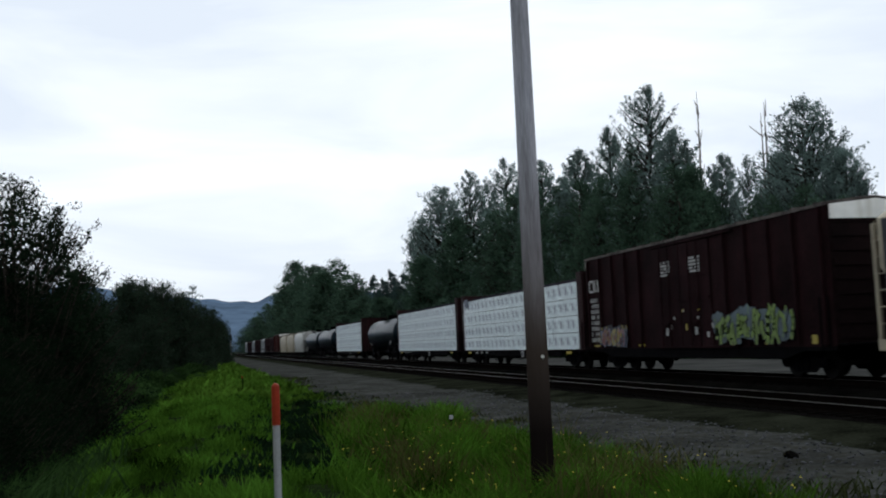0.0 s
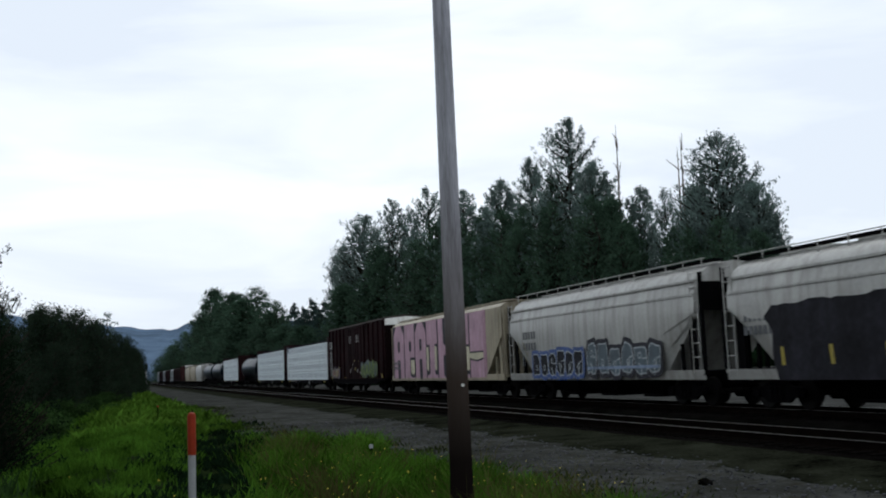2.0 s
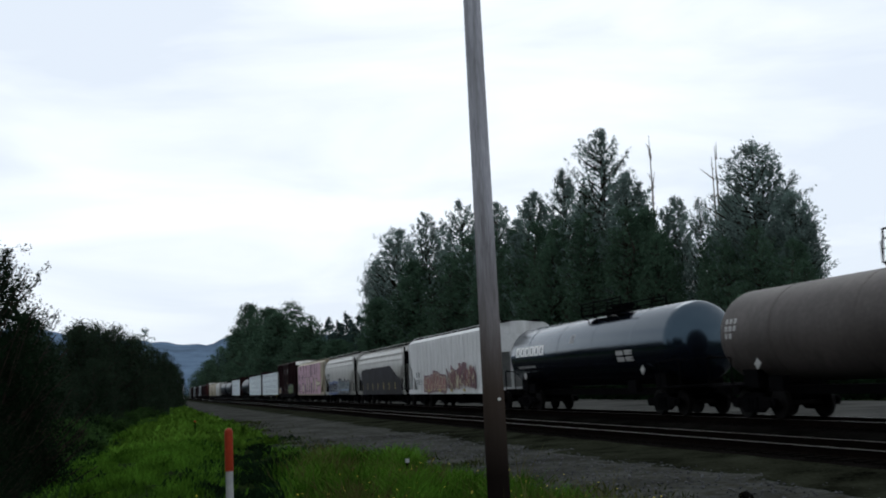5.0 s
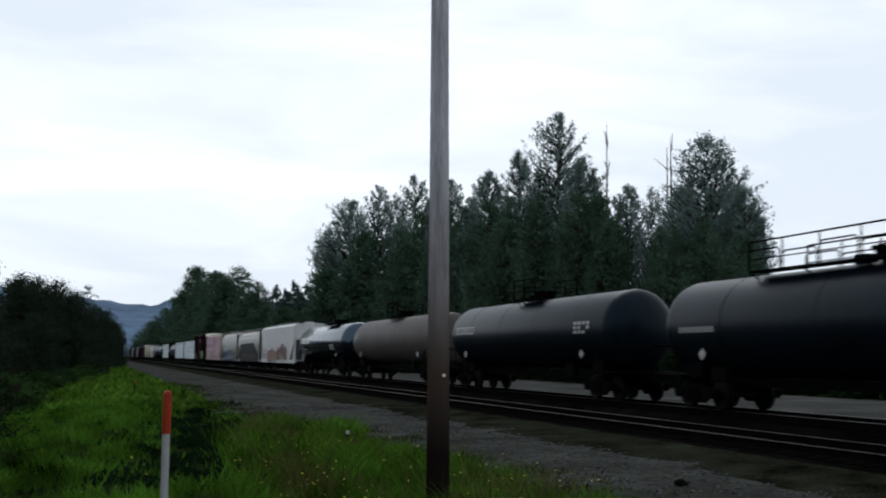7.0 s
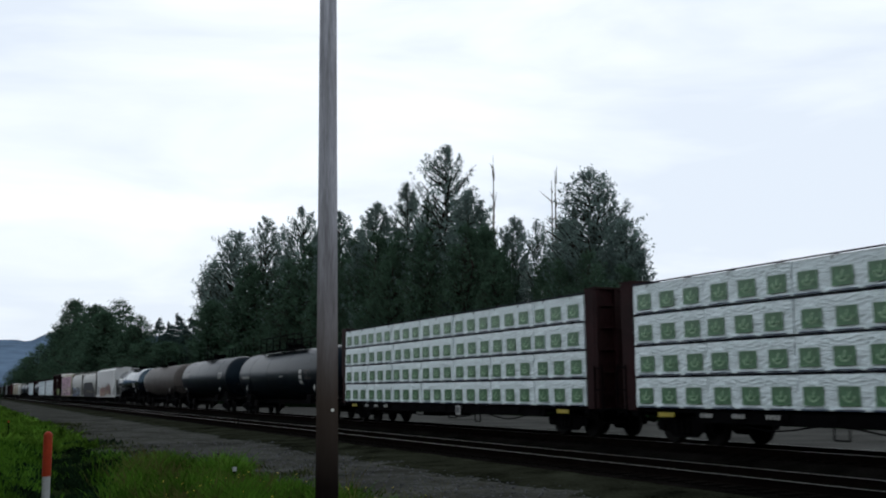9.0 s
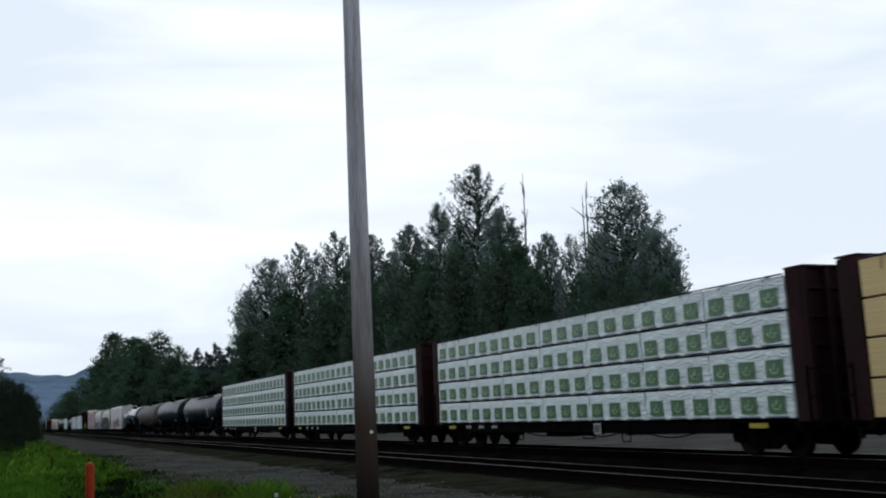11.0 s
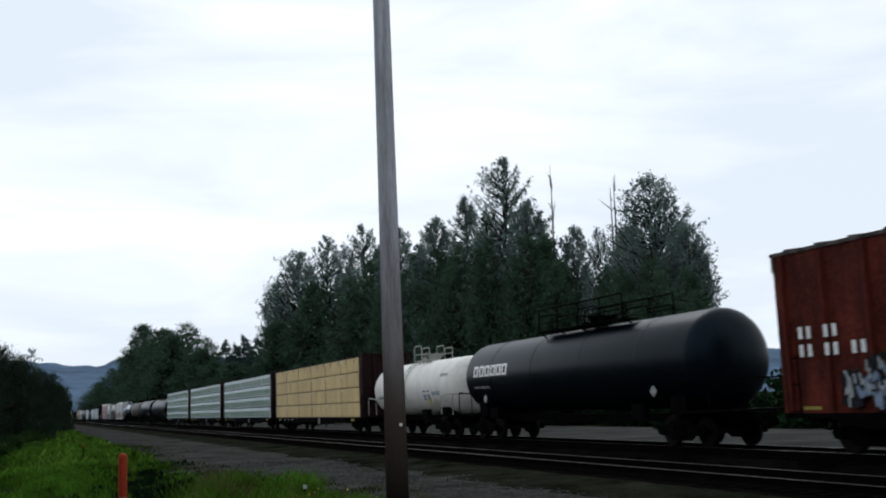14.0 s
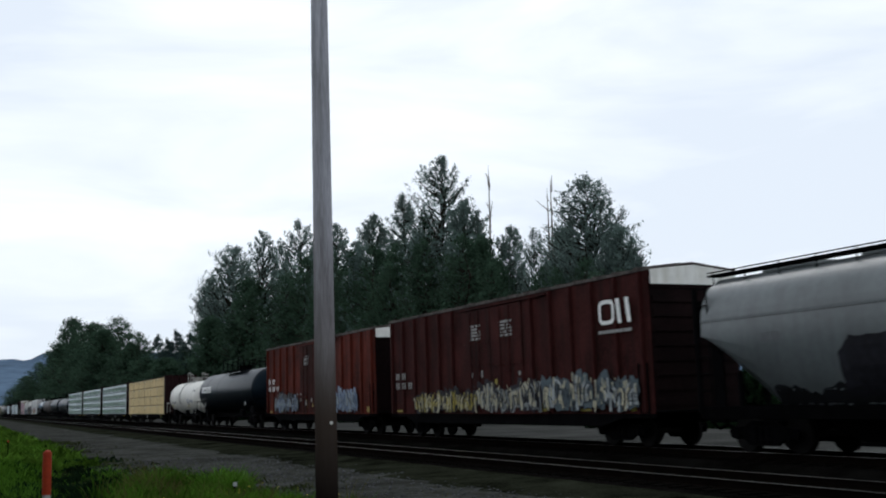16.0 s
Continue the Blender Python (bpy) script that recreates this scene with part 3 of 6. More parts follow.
def limb_tree(name, label, seed, height, width, shape, leaf, branches=220, rise=(25, 55), tufts=6, per=13, size=0.13, puff=0.5, fill=2200, lobes=0.22, category="tree"):
    """A trunk with rising limbs, feathered with leaf sprays that lie along them, round a dense heart."""
    rng = np.random.default_rng(seed)
    root = tagged(new(name), label, category)
    fs = np.linspace(0, 1, 240)
    pf, pr = zip(*PROFILES[shape])
    rs = np.interp(fs, pf, pr) * width / 2
    w = rs + 0.32 * width / 2
    f = rng.choice(fs, branches, p=w / w.sum())
    f[:6] = (0.98, 0.96, 1.0, 0.93, 0.9, 0.97)
    a = rng.uniform(0, 2 * math.pi, branches)
    lobe = 1 + lobes * 0.5 * (np.sin(3 * a + 9 * f + seed) + np.sin(5 * a - 14 * f + 2 * seed))
    reach = np.interp(f, fs, rs) * lobe * rng.uniform(0.68, 1.06, branches)
    up = np.tan(np.radians(rng.uniform(*rise, branches)))
    z1 = f * height
    z0 = np.maximum(0.05 * height, z1 - reach * up - 0.3)
    tip = np.stack([reach * np.cos(a), reach * np.sin(a), z1], 1)
    foot = np.stack([0 * a, 0 * a, z0], 1)

    def along(s):
        p = foot + (tip - foot) * s
        p[:, 2] = z0 + (z1 - z0) * s ** 1.5
        return p

    bm = bmesh.new()
    limb_mesh(bm, (0, 0, 0), (0, 0, height * 0.95), 0.013 * height + 0.05, 0.03, rng, 6)
    mid = along(0.55)
    for k in range(branches):
        r = 0.004 * height * (0.4 + reach[k] / (width / 2))
        tube(bm, foot[k], mid[k], r, r * 0.6, seg=5, caps=False)
        tube(bm, mid[k], tip[k], r * 0.6, 0.012, seg=4, caps=False)
    part("trunk", bm, M_BARK, root)
    centres, radii, axes = [], [], []
    for j in range(tufts):
        s = 0.56 + 0.48 * j / (tufts - 1)
        centres.append(along(s) + rng.normal(size=(branches, 3)) * (0.10 + 0.05 * reach[:, None]))
        radii.append(np.full(branches, puff * (1.75 - 1.3 * s)) * rng.uniform(0.75, 1.25, branches))
        axes.append(along(s + 0.05) - along(s - 0.05))
    c, r, ax = np.concatenate(centres), np.concatenate(radii), np.concatenate(axes)
    ax /= np.linalg.norm(ax, axis=1)[:, None] + 1e-6
    c, r, ax = np.repeat(c, per, 0), np.repeat(r, per), np.repeat(ax, per, 0)
    n = len(c)
    p = c + rng.normal(size=(n, 3)) * (r * 0.46)[:, None] + ax * (rng.normal(size=n) * r * 0.35)[:, None]
    sz = size * rng.uniform(0.5, 1.3, n)
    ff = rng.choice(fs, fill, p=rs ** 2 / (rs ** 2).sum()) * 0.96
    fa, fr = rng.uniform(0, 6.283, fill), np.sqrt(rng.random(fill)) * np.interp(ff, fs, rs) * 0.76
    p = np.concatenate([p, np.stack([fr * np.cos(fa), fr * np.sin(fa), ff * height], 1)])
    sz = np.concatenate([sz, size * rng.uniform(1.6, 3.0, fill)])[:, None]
    ax = np.concatenate([ax, rng.normal(size=(fill, 3))]) + 0.75 * rng.normal(size=(n + fill, 3))
    ax /= np.linalg.norm(ax, axis=1)[:, None] + 1e-6
    b = np.cross(ax, rng.normal(size=ax.shape))
    b /= np.linalg.norm(b, axis=1)[:, None] + 1e-6
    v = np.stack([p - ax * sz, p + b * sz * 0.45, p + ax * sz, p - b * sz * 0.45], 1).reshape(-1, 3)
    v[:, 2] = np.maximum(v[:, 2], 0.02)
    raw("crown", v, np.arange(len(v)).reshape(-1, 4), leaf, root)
    return root


def snag(label, seed, height, x, y):
    rng = np.random.default_rng(seed)
    root = tagged(new("dead_tree"), label, "dead tree", "bare snags")
    bm = bmesh.new()
    tube(bm, (0, 0, 0), (0.1, 0, height * 0.6), 0.2, 0.11, seg=7)
    tube(bm, (0.1, 0, height * 0.6), (0.22, 0.1, height * 0.82), 0.11, 0.07, seg=6)
    tube(bm, (0.22, 0.1, height * 0.82), (0.18, 0, height), 0.07, 0.02, seg=5)
    for i in range(12):
        f, a = rng.uniform(0.55, 0.97), rng.uniform(0, 6.28)
        ln = rng.uniform(0.3, 1.1)
        limb_mesh(bm, (0.3 * f, 0, f * height), (ln * math.cos(a), ln * math.sin(a), f * height + rng.uniform(0.4, 1.6)), 0.06, 0.015, rng)
    part("trunk", bm, M_DEADWOOD, root)
    root.location = (x, y, GZ)


def spot(a, e, xp):
    """Place and height of a tree seen at bearing a and elevation e, standing xp metres off."""
    y = xp / math.tan(radians(a))
    d = math.hypot(xp, y)
    return xp, y, d * math.tan(radians(e)) + 1.55 - GZ


STORE = defaultdict(list)


def plant(a, e, xp, kind, width):
    """c: tall pointed cottonwood, r: broad cottonwood, u: plumed cottonwood, a: alder, f: fir; the first few of a kind are built, the rest are copies."""
    x, y, h = spot(a, e, xp)
    store = STORE[kind]
    seed = 31 * len(store) + ord(kind)
    if len(store) < {"c": 2, "r": 2, "u": 4, "a": 4, "f": 3}[kind]:
        if kind == "c":
            t = limb_tree("cottonwood_tree", "tall pointed grey-green cottonwood with airy upswept limbs", seed, h, width, "spire", M_LEAF_COTTON, 360, (25, 50), 7, 18, 0.105, 0.5, 2400, 0.22)
        elif kind == "r":
            t = limb_tree("cottonwood_tree", "broad round-topped grey-green cottonwood in full leaf", seed, h, width, "round", M_LEAF_COTTON, 320, (20, 55), 6, 18, 0.105, 0.6, 2600, 0.26)
        elif kind == "u":
            t = limb_tree("cottonwood_tree", "grey-green cottonwood with steep feathery plumes", seed, h, width, "plume", M_LEAF_COTTON, 240, (38, 62), 7, 16, 0.15, 0.62, 2200, 0.2)
        elif kind == "f":
            t = limb_tree("fir_tree", "dark green pointed fir at the end of the wood", seed, h, width, "cone", M_LEAF_FIR, 240, (-12, 18), 5, 13, 0.17, 0.55, 1500, 0.12)
        else:
            t = limb_tree("alder_tree", "rounded green alder filling the edge of the wood", seed, h, width, "dome", M_LEAF_ALDER, 190, (15, 50), 5, 17, 0.14, 0.85, 2000, 0.22)
        t.location, t.rotation_euler = (x, y, GZ), (0, 0, seed)
        store.append((t, h, width))
    else:
        t, h0, w0 = store[int(a * 7.3) % len(store)]
        k, s = h / h0, width / w0
        copy_thing(t, pose(x, y, GZ, 0, 0, a * 77 % 360) @ Matrix.Diagonal((s, s, k, 1)))


# the tall wood behind the train: bearing, elevation of the top, distance from the line of sight, kind, crown width
for row in (
        (25.3, 13.45, 47, "c", 11.0), (23.1, 11.4, 48, "c", 6.5), (33.5, 11.95, 46, "r", 7.6), (35.3, 9.2, 46, "r", 4.6), (32.3, 9.4, 47, "r", 4.4), (26.6, 10.9, 46, "u", 7.4),
        (13.5, 8.65, 46, "r", 13), (15.15, 9.5, 46, "u", 12), (17.2, 10.1, 48, "u", 10.5), (19.3, 9.8, 47, "u", 10), (21.4, 10.25, 47, "u", 8.5), (12.35, 7.0, 45, "r", 9),
        (16.2, 8.7, 50, "u", 9), (18.2, 8.7, 50, "u", 8), (20.4, 8.8, 49, "u", 7), (29.15, 9.4, 48, "u", 5.2), (30.5, 9.2, 47, "u", 4.2), (24.3, 10.3, 46, "a", 7.0), (27.6, 8.9, 45, "a", 5.5),
        (22.6, 8.6, 44, "a", 8), (19.0, 8.2, 45, "a", 9), (21.4, 8.5, 45, "a", 8), (28.2, 7.6, 45, "a", 5), (30.9, 7.0, 46, "a", 4.0), (17.6, 8.0, 45, "a", 10), (20.2, 8.3, 45, "a", 8), (24.2, 8.8, 42, "a", 6.5), (26.4, 9.0, 42, "a", 6.5), (28.0, 7.4, 42, "a", 5),
        (22.2, 7.6, 42, "a", 7), (18.6, 7.2, 43, "a", 8), (14.4, 6.8, 43, "a", 10), (16.4, 7.0, 43, "a", 10), (31.6, 7.0, 42, "a", 5), (33.4, 7.4, 42, "a", 5.5), (35.2, 6.6, 42, "a", 4.5), (35.6, 5.4, 41, "a", 4.0),
        (12.3, 4.8, 40, "a", 10), (11.2, 3.9, 42, "f", 10), (10.5, 4.05, 44, "f", 10), (9.55, 3.85, 44, "f", 9), (10.9, 3.5, 40, "f", 8), (10.05, 3.6, 42, "f", 9),
        (5.2, 4.75, 30, "a", 15), (6.3, 4.5, 31, "a", 15), (7.45, 4.8, 32, "a", 15), (8.5, 4.0, 33, "a", 11), (6.8, 4.2, 28, "a", 13), (4.4, 3.2, 30, "a", 13), (3.6, 2.5, 30, "a", 15),
        (4.7, 3.6, 29, "a", 15), (5.6, 4.0, 30, "a", 15), (8.2, 3.4, 32, "a", 13), (8.9, 2.7, 31, "a", 11), (7.6, 2.9, 30, "a", 12), (6.2, 2.7, 28, "a", 12), (10.0, 2.6, 32, "a", 10), (3.0, 1.8, 30, "a", 17), (2.5, 1.3, 30, "a", 19)):
    plant(*row)
snag("bare grey dead tree rising above the wood", 3, spot(27.95, 13.0, 46)[2], *spot(27.95, 13.0, 46)[:2])
snag("bare grey forked dead tree beside a cottonwood", 8, spot(31.45, 12.1, 46)[2], *spot(31.45, 12.1, 46)[:2])
snag("bare grey leaning dead tree beside a cottonwood", 12, spot(31.2, 12.0, 46.5)[2] - 0.8, *spot(31.25, 12.0, 46.5)[:2])

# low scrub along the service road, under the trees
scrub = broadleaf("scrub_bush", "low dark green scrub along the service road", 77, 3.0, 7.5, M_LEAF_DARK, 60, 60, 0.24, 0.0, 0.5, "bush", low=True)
scrub.location = (38, 30, GZ)
for i in range(26):
    copy_thing(scrub, pose(37.5 + 2.5 * math.sin(i * 2.1), 36 + 6.5 * i, GZ, 0, 0, 47 * i) @ Matrix.Scale(0.8 + 0.3 * math.sin(i * 1.7) ** 2, 4))

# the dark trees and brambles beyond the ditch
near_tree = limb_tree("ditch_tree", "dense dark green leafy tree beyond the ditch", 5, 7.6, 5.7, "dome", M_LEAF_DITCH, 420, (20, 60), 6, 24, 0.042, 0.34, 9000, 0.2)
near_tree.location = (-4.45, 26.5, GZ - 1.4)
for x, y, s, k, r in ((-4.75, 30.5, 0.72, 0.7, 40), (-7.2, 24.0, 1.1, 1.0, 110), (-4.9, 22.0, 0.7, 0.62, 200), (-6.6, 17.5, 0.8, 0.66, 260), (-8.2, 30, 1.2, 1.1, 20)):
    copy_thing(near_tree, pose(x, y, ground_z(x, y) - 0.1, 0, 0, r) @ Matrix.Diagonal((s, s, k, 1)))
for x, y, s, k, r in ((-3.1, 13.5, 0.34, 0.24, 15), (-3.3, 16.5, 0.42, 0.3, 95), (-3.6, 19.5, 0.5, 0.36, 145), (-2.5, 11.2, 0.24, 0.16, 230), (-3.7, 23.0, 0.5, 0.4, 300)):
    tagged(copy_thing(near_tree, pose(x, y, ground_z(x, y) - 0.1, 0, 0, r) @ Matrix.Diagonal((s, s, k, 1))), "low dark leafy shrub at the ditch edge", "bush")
far_tree = limb_tree("hedgerow_tree", "rounded dark green tree in the row beside the line", 15, 8.0, 6.0, "dome", M_LEAF_HEDGE, 260, (8, 40), 5, 20, 0.075, 0.62, 3600, 0.12)
far_tree.location = (-4.7, 74, GZ - 1.0)
for x, y, s, k, r in ((-2.7, 78, 0.95, 0.98, 60), (-1.7, 96, 0.85, 1.02, 130), (-4.6, 92, 1.0, 1.12, 10), (0.0, 118, 0.85, 1.0, 250), (1.5, 136, 0.85, 1.02, 310), (3.0, 168, 0.72, 0.95, 80), (2.5, 150, 0.66, 0.9, 170),
                      (-3.2, 62, 0.55, 0.62, 220), (-6.5, 58, 0.9, 0.8, 33), (-7.5, 68, 1.1, 1.0, 205), (3.4, 205, 0.7, 0.75, 12), (-8.5, 48, 1.0, 0.8, 99)):
    copy_thing(far_tree, pose(x, y, GZ - 0.9, 0, 0, r) @ Matrix.Diagonal((s, s, k, 1)))
# unseen trees added behind the camera to darken tank reflections and car undersides
for i in range(9):
    copy_thing(far_tree, pose(-9.5 - 1.5 * (i % 2), 9 - 6.5 * i, GZ - 1.5, 0, 0, 83 * i) @ Matrix.Diagonal((1.3, 1.3, 1.45 + 0.12 * (i % 3), 1)))
for x, y, s, r in ((0.2, 88, 0.42, 15), (0.6, 97, 0.36, 120)):
    tagged(copy_thing(far_tree, pose(x, y, GZ - 0.2, 0, 0, r) @ Matrix.Diagonal((s, s, 0.26, 1))), "small rounded green bush at the end of the hedge", "bush")
tip = conifer("young_conifer", "slim dark young conifer among the row of trees", 4, 9.0, 3.0, M_LEAF_FIR, 20, 6, 0.2)
tip.location = (-6.1, 90, GZ - 1)
sparse = limb_tree("sparse_tree", "thin pale-topped sparse tree above the row", 19, 12.6, 3.4, "round", M_LEAF_COTTON, 40, (40, 70), 4, 8, 0.14, 0.3, 60)
sparse.location = (-1.1, 150, GZ - 1)
bramble = broadleaf("bramble_bush", "low tangled bright green bramble on the bank", 23, 1.3, 3.2, M_LEAF_BRAMBLE, 60, 80, 0.06, 0.0, 0.5, "bush", low=True)
bramble.location = (-3.6, 33, ground_z(-3.6, 33))
for x, y, s, r in ((-4.2, 37, 1.2, 30), (-3.4, 42, 1.2, 80), (-3.9, 47, 1.4, 120), (-2.6, 54, 1.1, 200), (-1.6, 64, 1.0, 260), (-0.6, 76, 0.9, 300), (-4.8, 28, 0.9, 10), (-3.6, 24, 0.7, 75), (-3.0, 19, 0.55, 33), (-3.6, 15, 0.6, 160)):
    copy_thing(bramble, pose(x, y, ground_z(x, y) - 0.15, 0, 0, r) @ Matrix.Scale(s, 4))


# ---- grass ----
def blades(n, region, h0, h1, width, seed, lean=1.25):
    """Tapered bent blades: five corners each, rooted on the ground."""
    rng = np.random.default_rng(seed)
    verts, faces = [], []
    while len(faces) < 2 * n:
        x, y = region(rng)
        clump = noise.noise((x * 0.9, y * 0.9, seed))
        if clump < -0.04 + 0.12 * rng.normal():
            continue
        h = rng.uniform(h0, h1) * (0.55 + 1.1 * max(0, clump + 0.12))
        a, l = rng.uniform(0, 6.28), lean * h * rng.random()
        far = 1 + y / 28
        w = width * far * rng.uniform(0.6, 1.3)
        ca, sa = math.cos(a), math.sin(a)
        b, z = len(verts), ground_z(x, y) - 0.02
        fa = rng.uniform(-0.8, 0.8)
        cx, sx = math.cos(fa) * w, math.sin(fa) * w
        verts += [(x - cx, y - sx, z), (x + cx, y + sx, z), (x + 0.7 * cx + 0.4 * l * ca, y + 0.7 * sx + 0.4 * l * sa, z + 0.6 * h),
                  (x - 0.7 * cx + 0.4 * l * ca, y - 0.7 * sx + 0.4 * l * sa, z + 0.6 * h), (x + l * ca, y + l * sa, z + h)]
        faces += [(b, b + 1, b + 2, b + 3), (b + 3, b + 2, b + 4)]
    return verts, faces


def bank(rng):
    while True:
        y = 6 + 70 * rng.random() ** 1.8
        x = rng.uniform(-4.5, 7.5)
        if 13 < y < 44 and rng.random() < 0.96 * math.exp(-((x - 2.0 - 0.09 * (y - 20)) / 1.15) ** 2) * min(1, (y - 13) / 4):
            continue
        if x < grass_edge(y) + 0.25 * rng.normal():
            return x, y


def tall_patch(rng):
    while True:
        x, y = rng.uniform(1.5, 7.6), rng.uniform(9, 27)
        if x < grass_edge(y) + 0.1 and x > (2.0 if y < 14 else 3.1 + 0.07 * (y - 20)) + 0.35 * rng.normal():
            return x, y


def hollow(rng):
    y = rng.uniform(14.5, 43)
    return 1.9 + 0.08 * (y - 20) + 0.75 * rng.normal(), y


def ditch_side(rng):
    y = rng.uniform(10.5, 21)
    return -1.6 - 0.07 * y + 0.45 * rng.normal(), y


def verge(rng):
    y = 9 + 62 * rng.random() ** 1.3
    return grass_edge(y) + rng.normal() * 0.9 + 0.3, y


def far_bank(rng):
    y = 38 + 160 * rng.random() ** 1.5
    return rng.uniform(-1.5, 4.4), y


for n, region, h0, h1, w, seed, m, label in (
        (85000, bank, 0.08, 0.36, 0.009, 3, M_BLADE, "lush bright green uncut grass on the bank"),
        (15000, tall_patch, 0.26, 0.58, 0.009, 9, M_BLADE, "tall green grass round the timber pole"),
        (2500, tall_patch, 0.4, 0.75, 0.006, 12, M_BLADE_DRY, "thin dry seed stalks among the tall grass"),
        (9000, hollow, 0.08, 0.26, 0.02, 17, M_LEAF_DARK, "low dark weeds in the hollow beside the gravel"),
        (2600, ditch_side, 0.35, 0.8, 0.016, 27, M_LEAF_BRAMBLE, "upright leafy green weeds along the side of the ditch"),
        (9000, verge, 0.05, 0.20, 0.012, 19, M_OLIVE, "sparse olive weeds along the edge of the gravel"),
        (9000, far_bank, 0.25, 0.5, 0.03, 14, M_BLADE_RIDGE, "yellow-green grass along the ridge")):
    v, f = blades(n, region, h0, h1, w, seed)
    me = bpy.data.meshes.new("grass")
    me.from_pydata(v, [], f)
    me.materials.append(m)
    tagged(new("grass", me), label, "grass", kind="stuff")
rng = np.random.default_rng(44)
verts, faces = [], []
for i in range(400):
    x, y = tall_patch(rng) if i % 4 else bank(rng)
    if y > 20 or (i % 4 == 0 and x < -1):
        continue
    z, r = ground_z(x, y) + rng.uniform(0.2, 0.5), rng.uniform(0.006, 0.012)
    b = len(verts)
    verts += [(x + r * math.cos(k * 1.047), y + 0.5 * r * math.sin(k * 1.047), z + r * 0.8 * math.sin(k * 1.047)) for k in range(6)]
    faces.append([b + k for k in range(6)])
me = bpy.data.meshes.new("wildflowers")
me.from_pydata(verts, [], faces)
me.materials.append(M_FLOWER)
tagged(new("wildflowers", me), "small yellow wildflowers scattered in the grass", "flowers", kind="stuff")


# ---- the train: origin of each car on the rail top at its middle, +y ahead, the seen side at -x ----
TRUCKS = []
WHEELS = [[], []]
CARS = []


def make_truck(car, y):
    """A two-axle bogie: side frames, bolster and two wheelsets that turn."""
    if TRUCKS:
        t = copy_thing(TRUCKS[0], pose(0, y, 0))
        t.parent = car
        for w in t.children:
            if w.name.startswith("wheelset"):
                WHEELS[0 if w.location.y > 0 else 1].append(w)
        return
    bm = bmesh.new()
    for s in (-1, 1):
        x0, x1 = sorted((s * 1.02, s * 1.14))
        prof = [(-1.2, 0.52), (-1.12, 0.62), (-0.62, 0.66), (-0.35, 0.80), (0.35, 0.80), (0.62, 0.66), (1.12, 0.62), (1.2, 0.52), (1.12, 0.36), (0.7, 0.36), (0.45, 0.20), (-0.45, 0.20), (-0.7, 0.36), (-1.12, 0.36)]
        a = [bm.verts.new((x0, p, z)) for p, z in prof]
        b = [bm.verts.new((x1, p, z)) for p, z in prof]
        for i in range(len(prof)):
            bm.faces.new((a[i], a[(i + 1) % len(prof)], b[(i + 1) % len(prof)], b[i]))
        bm.faces.new(a)
        bm.faces.new(b)
        for k in (-0.22, 0, 0.22):
            tube(bm, (s * 1.16, k, 0.3), (s * 1.16, k, 0.66), 0.075, seg=8)
        for ya in (-0.89, 0.89):
            tube(bm, (s * 1.0, ya, 0.457), (s * 1.2, ya, 0.457), 0.12, seg=10)
    box(bm, -1.1, 1.1, -0.2, 0.2, 0.5, 0.78)
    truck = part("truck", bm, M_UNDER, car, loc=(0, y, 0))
    TRUCKS.append(truck)
    for k, ya in enumerate((0.89, -0.89)):
        bm = bmesh.new()
        tube(bm, (-0.95, 0, 0), (0.95, 0, 0), 0.08, seg=10)
        for s in (-1, 1):
            loft(bm, [[(s * x, r * math.cos(a), r * math.sin(a)) for a in [2 * math.pi * i / 24 for i in range(24)]]
                      for x, r in ((0.83, 0.3), (0.83, 0.435), (0.81, 0.457), (0.70, 0.462), (0.70, 0.485), (0.675, 0.485), (0.675, 0.30))])
        w = part("wheelset", bm, M_WHEEL, truck, "worn brown steel wheels on an axle", smooth=True)
        w.location = (0, ya, 0.457)
        WHEELS[k].append(w)


def make_car(name, label, category, y0, y1, trucks=1.9, coupler=True):
    """The base of a car that spans y1 (near end) to y0 (far end) at the start: bogies, centre sill and couplers."""
    root = tagged(new(name), label, category, "cars of the freight train")
    length, mid = y0 - y1, (y0 + y1) / 2
    root.location = (X_TRAIN, mid, 0)
    CARS.append((root, mid))
    make_truck(root, length / 2 - trucks)
    make_truck(root, -length / 2 + trucks)
    bm = bmesh.new()
    box(bm, -0.38, 0.38, -length / 2 - 0.1, length / 2 + 0.1, 0.72, 0.98)
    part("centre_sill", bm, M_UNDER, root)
    for s in (-1, 1):
        bm = bmesh.new()
        box(bm, -0.10, 0.10, *sorted((s * (length / 2 + 0.1), s * (length / 2 + 0.75))), 0.74, 0.92)
        box(bm, -0.17, 0.14, *sorted((s * (length / 2 + 0.6), s * (length / 2 + 0.92))), 0.70, 0.98)
        path_tube(bm, [(0.25, s * (length / 2 + 0.1), 0.75), (0.25, s * (length / 2 + 0.5), 0.5), (0.2, s * (length / 2 + 0.9), 0.62)], 0.03)
        part("coupler", bm, M_UNDER, root)
    return root, length


def ladder(root, x, y, z0, z1, material, width=0.42, along=True, name="ladder"):
    bm = bmesh.new()
    for s in (-1, 1):
        d = s * width / 2
        tube(bm, (x, y + d, z0) if along else (x + d, y, z0), (x, y + d, z1) if along else (x + d, y, z1), 0.022, seg=6)
    n = max(2, int((z1 - z0) / 0.38))
    for i in range(n):
        z = z0 + 0.12 + (z1 - z0 - 0.2) * i / (n - 1)
        p, q = ((x, y - width / 2, z), (x, y + width / 2, z)) if along else ((x - width / 2, y, z), (x + width / 2, y, z))
        tube(bm, p, q, 0.016, seg=5)
    return part(name, bm, material, root)


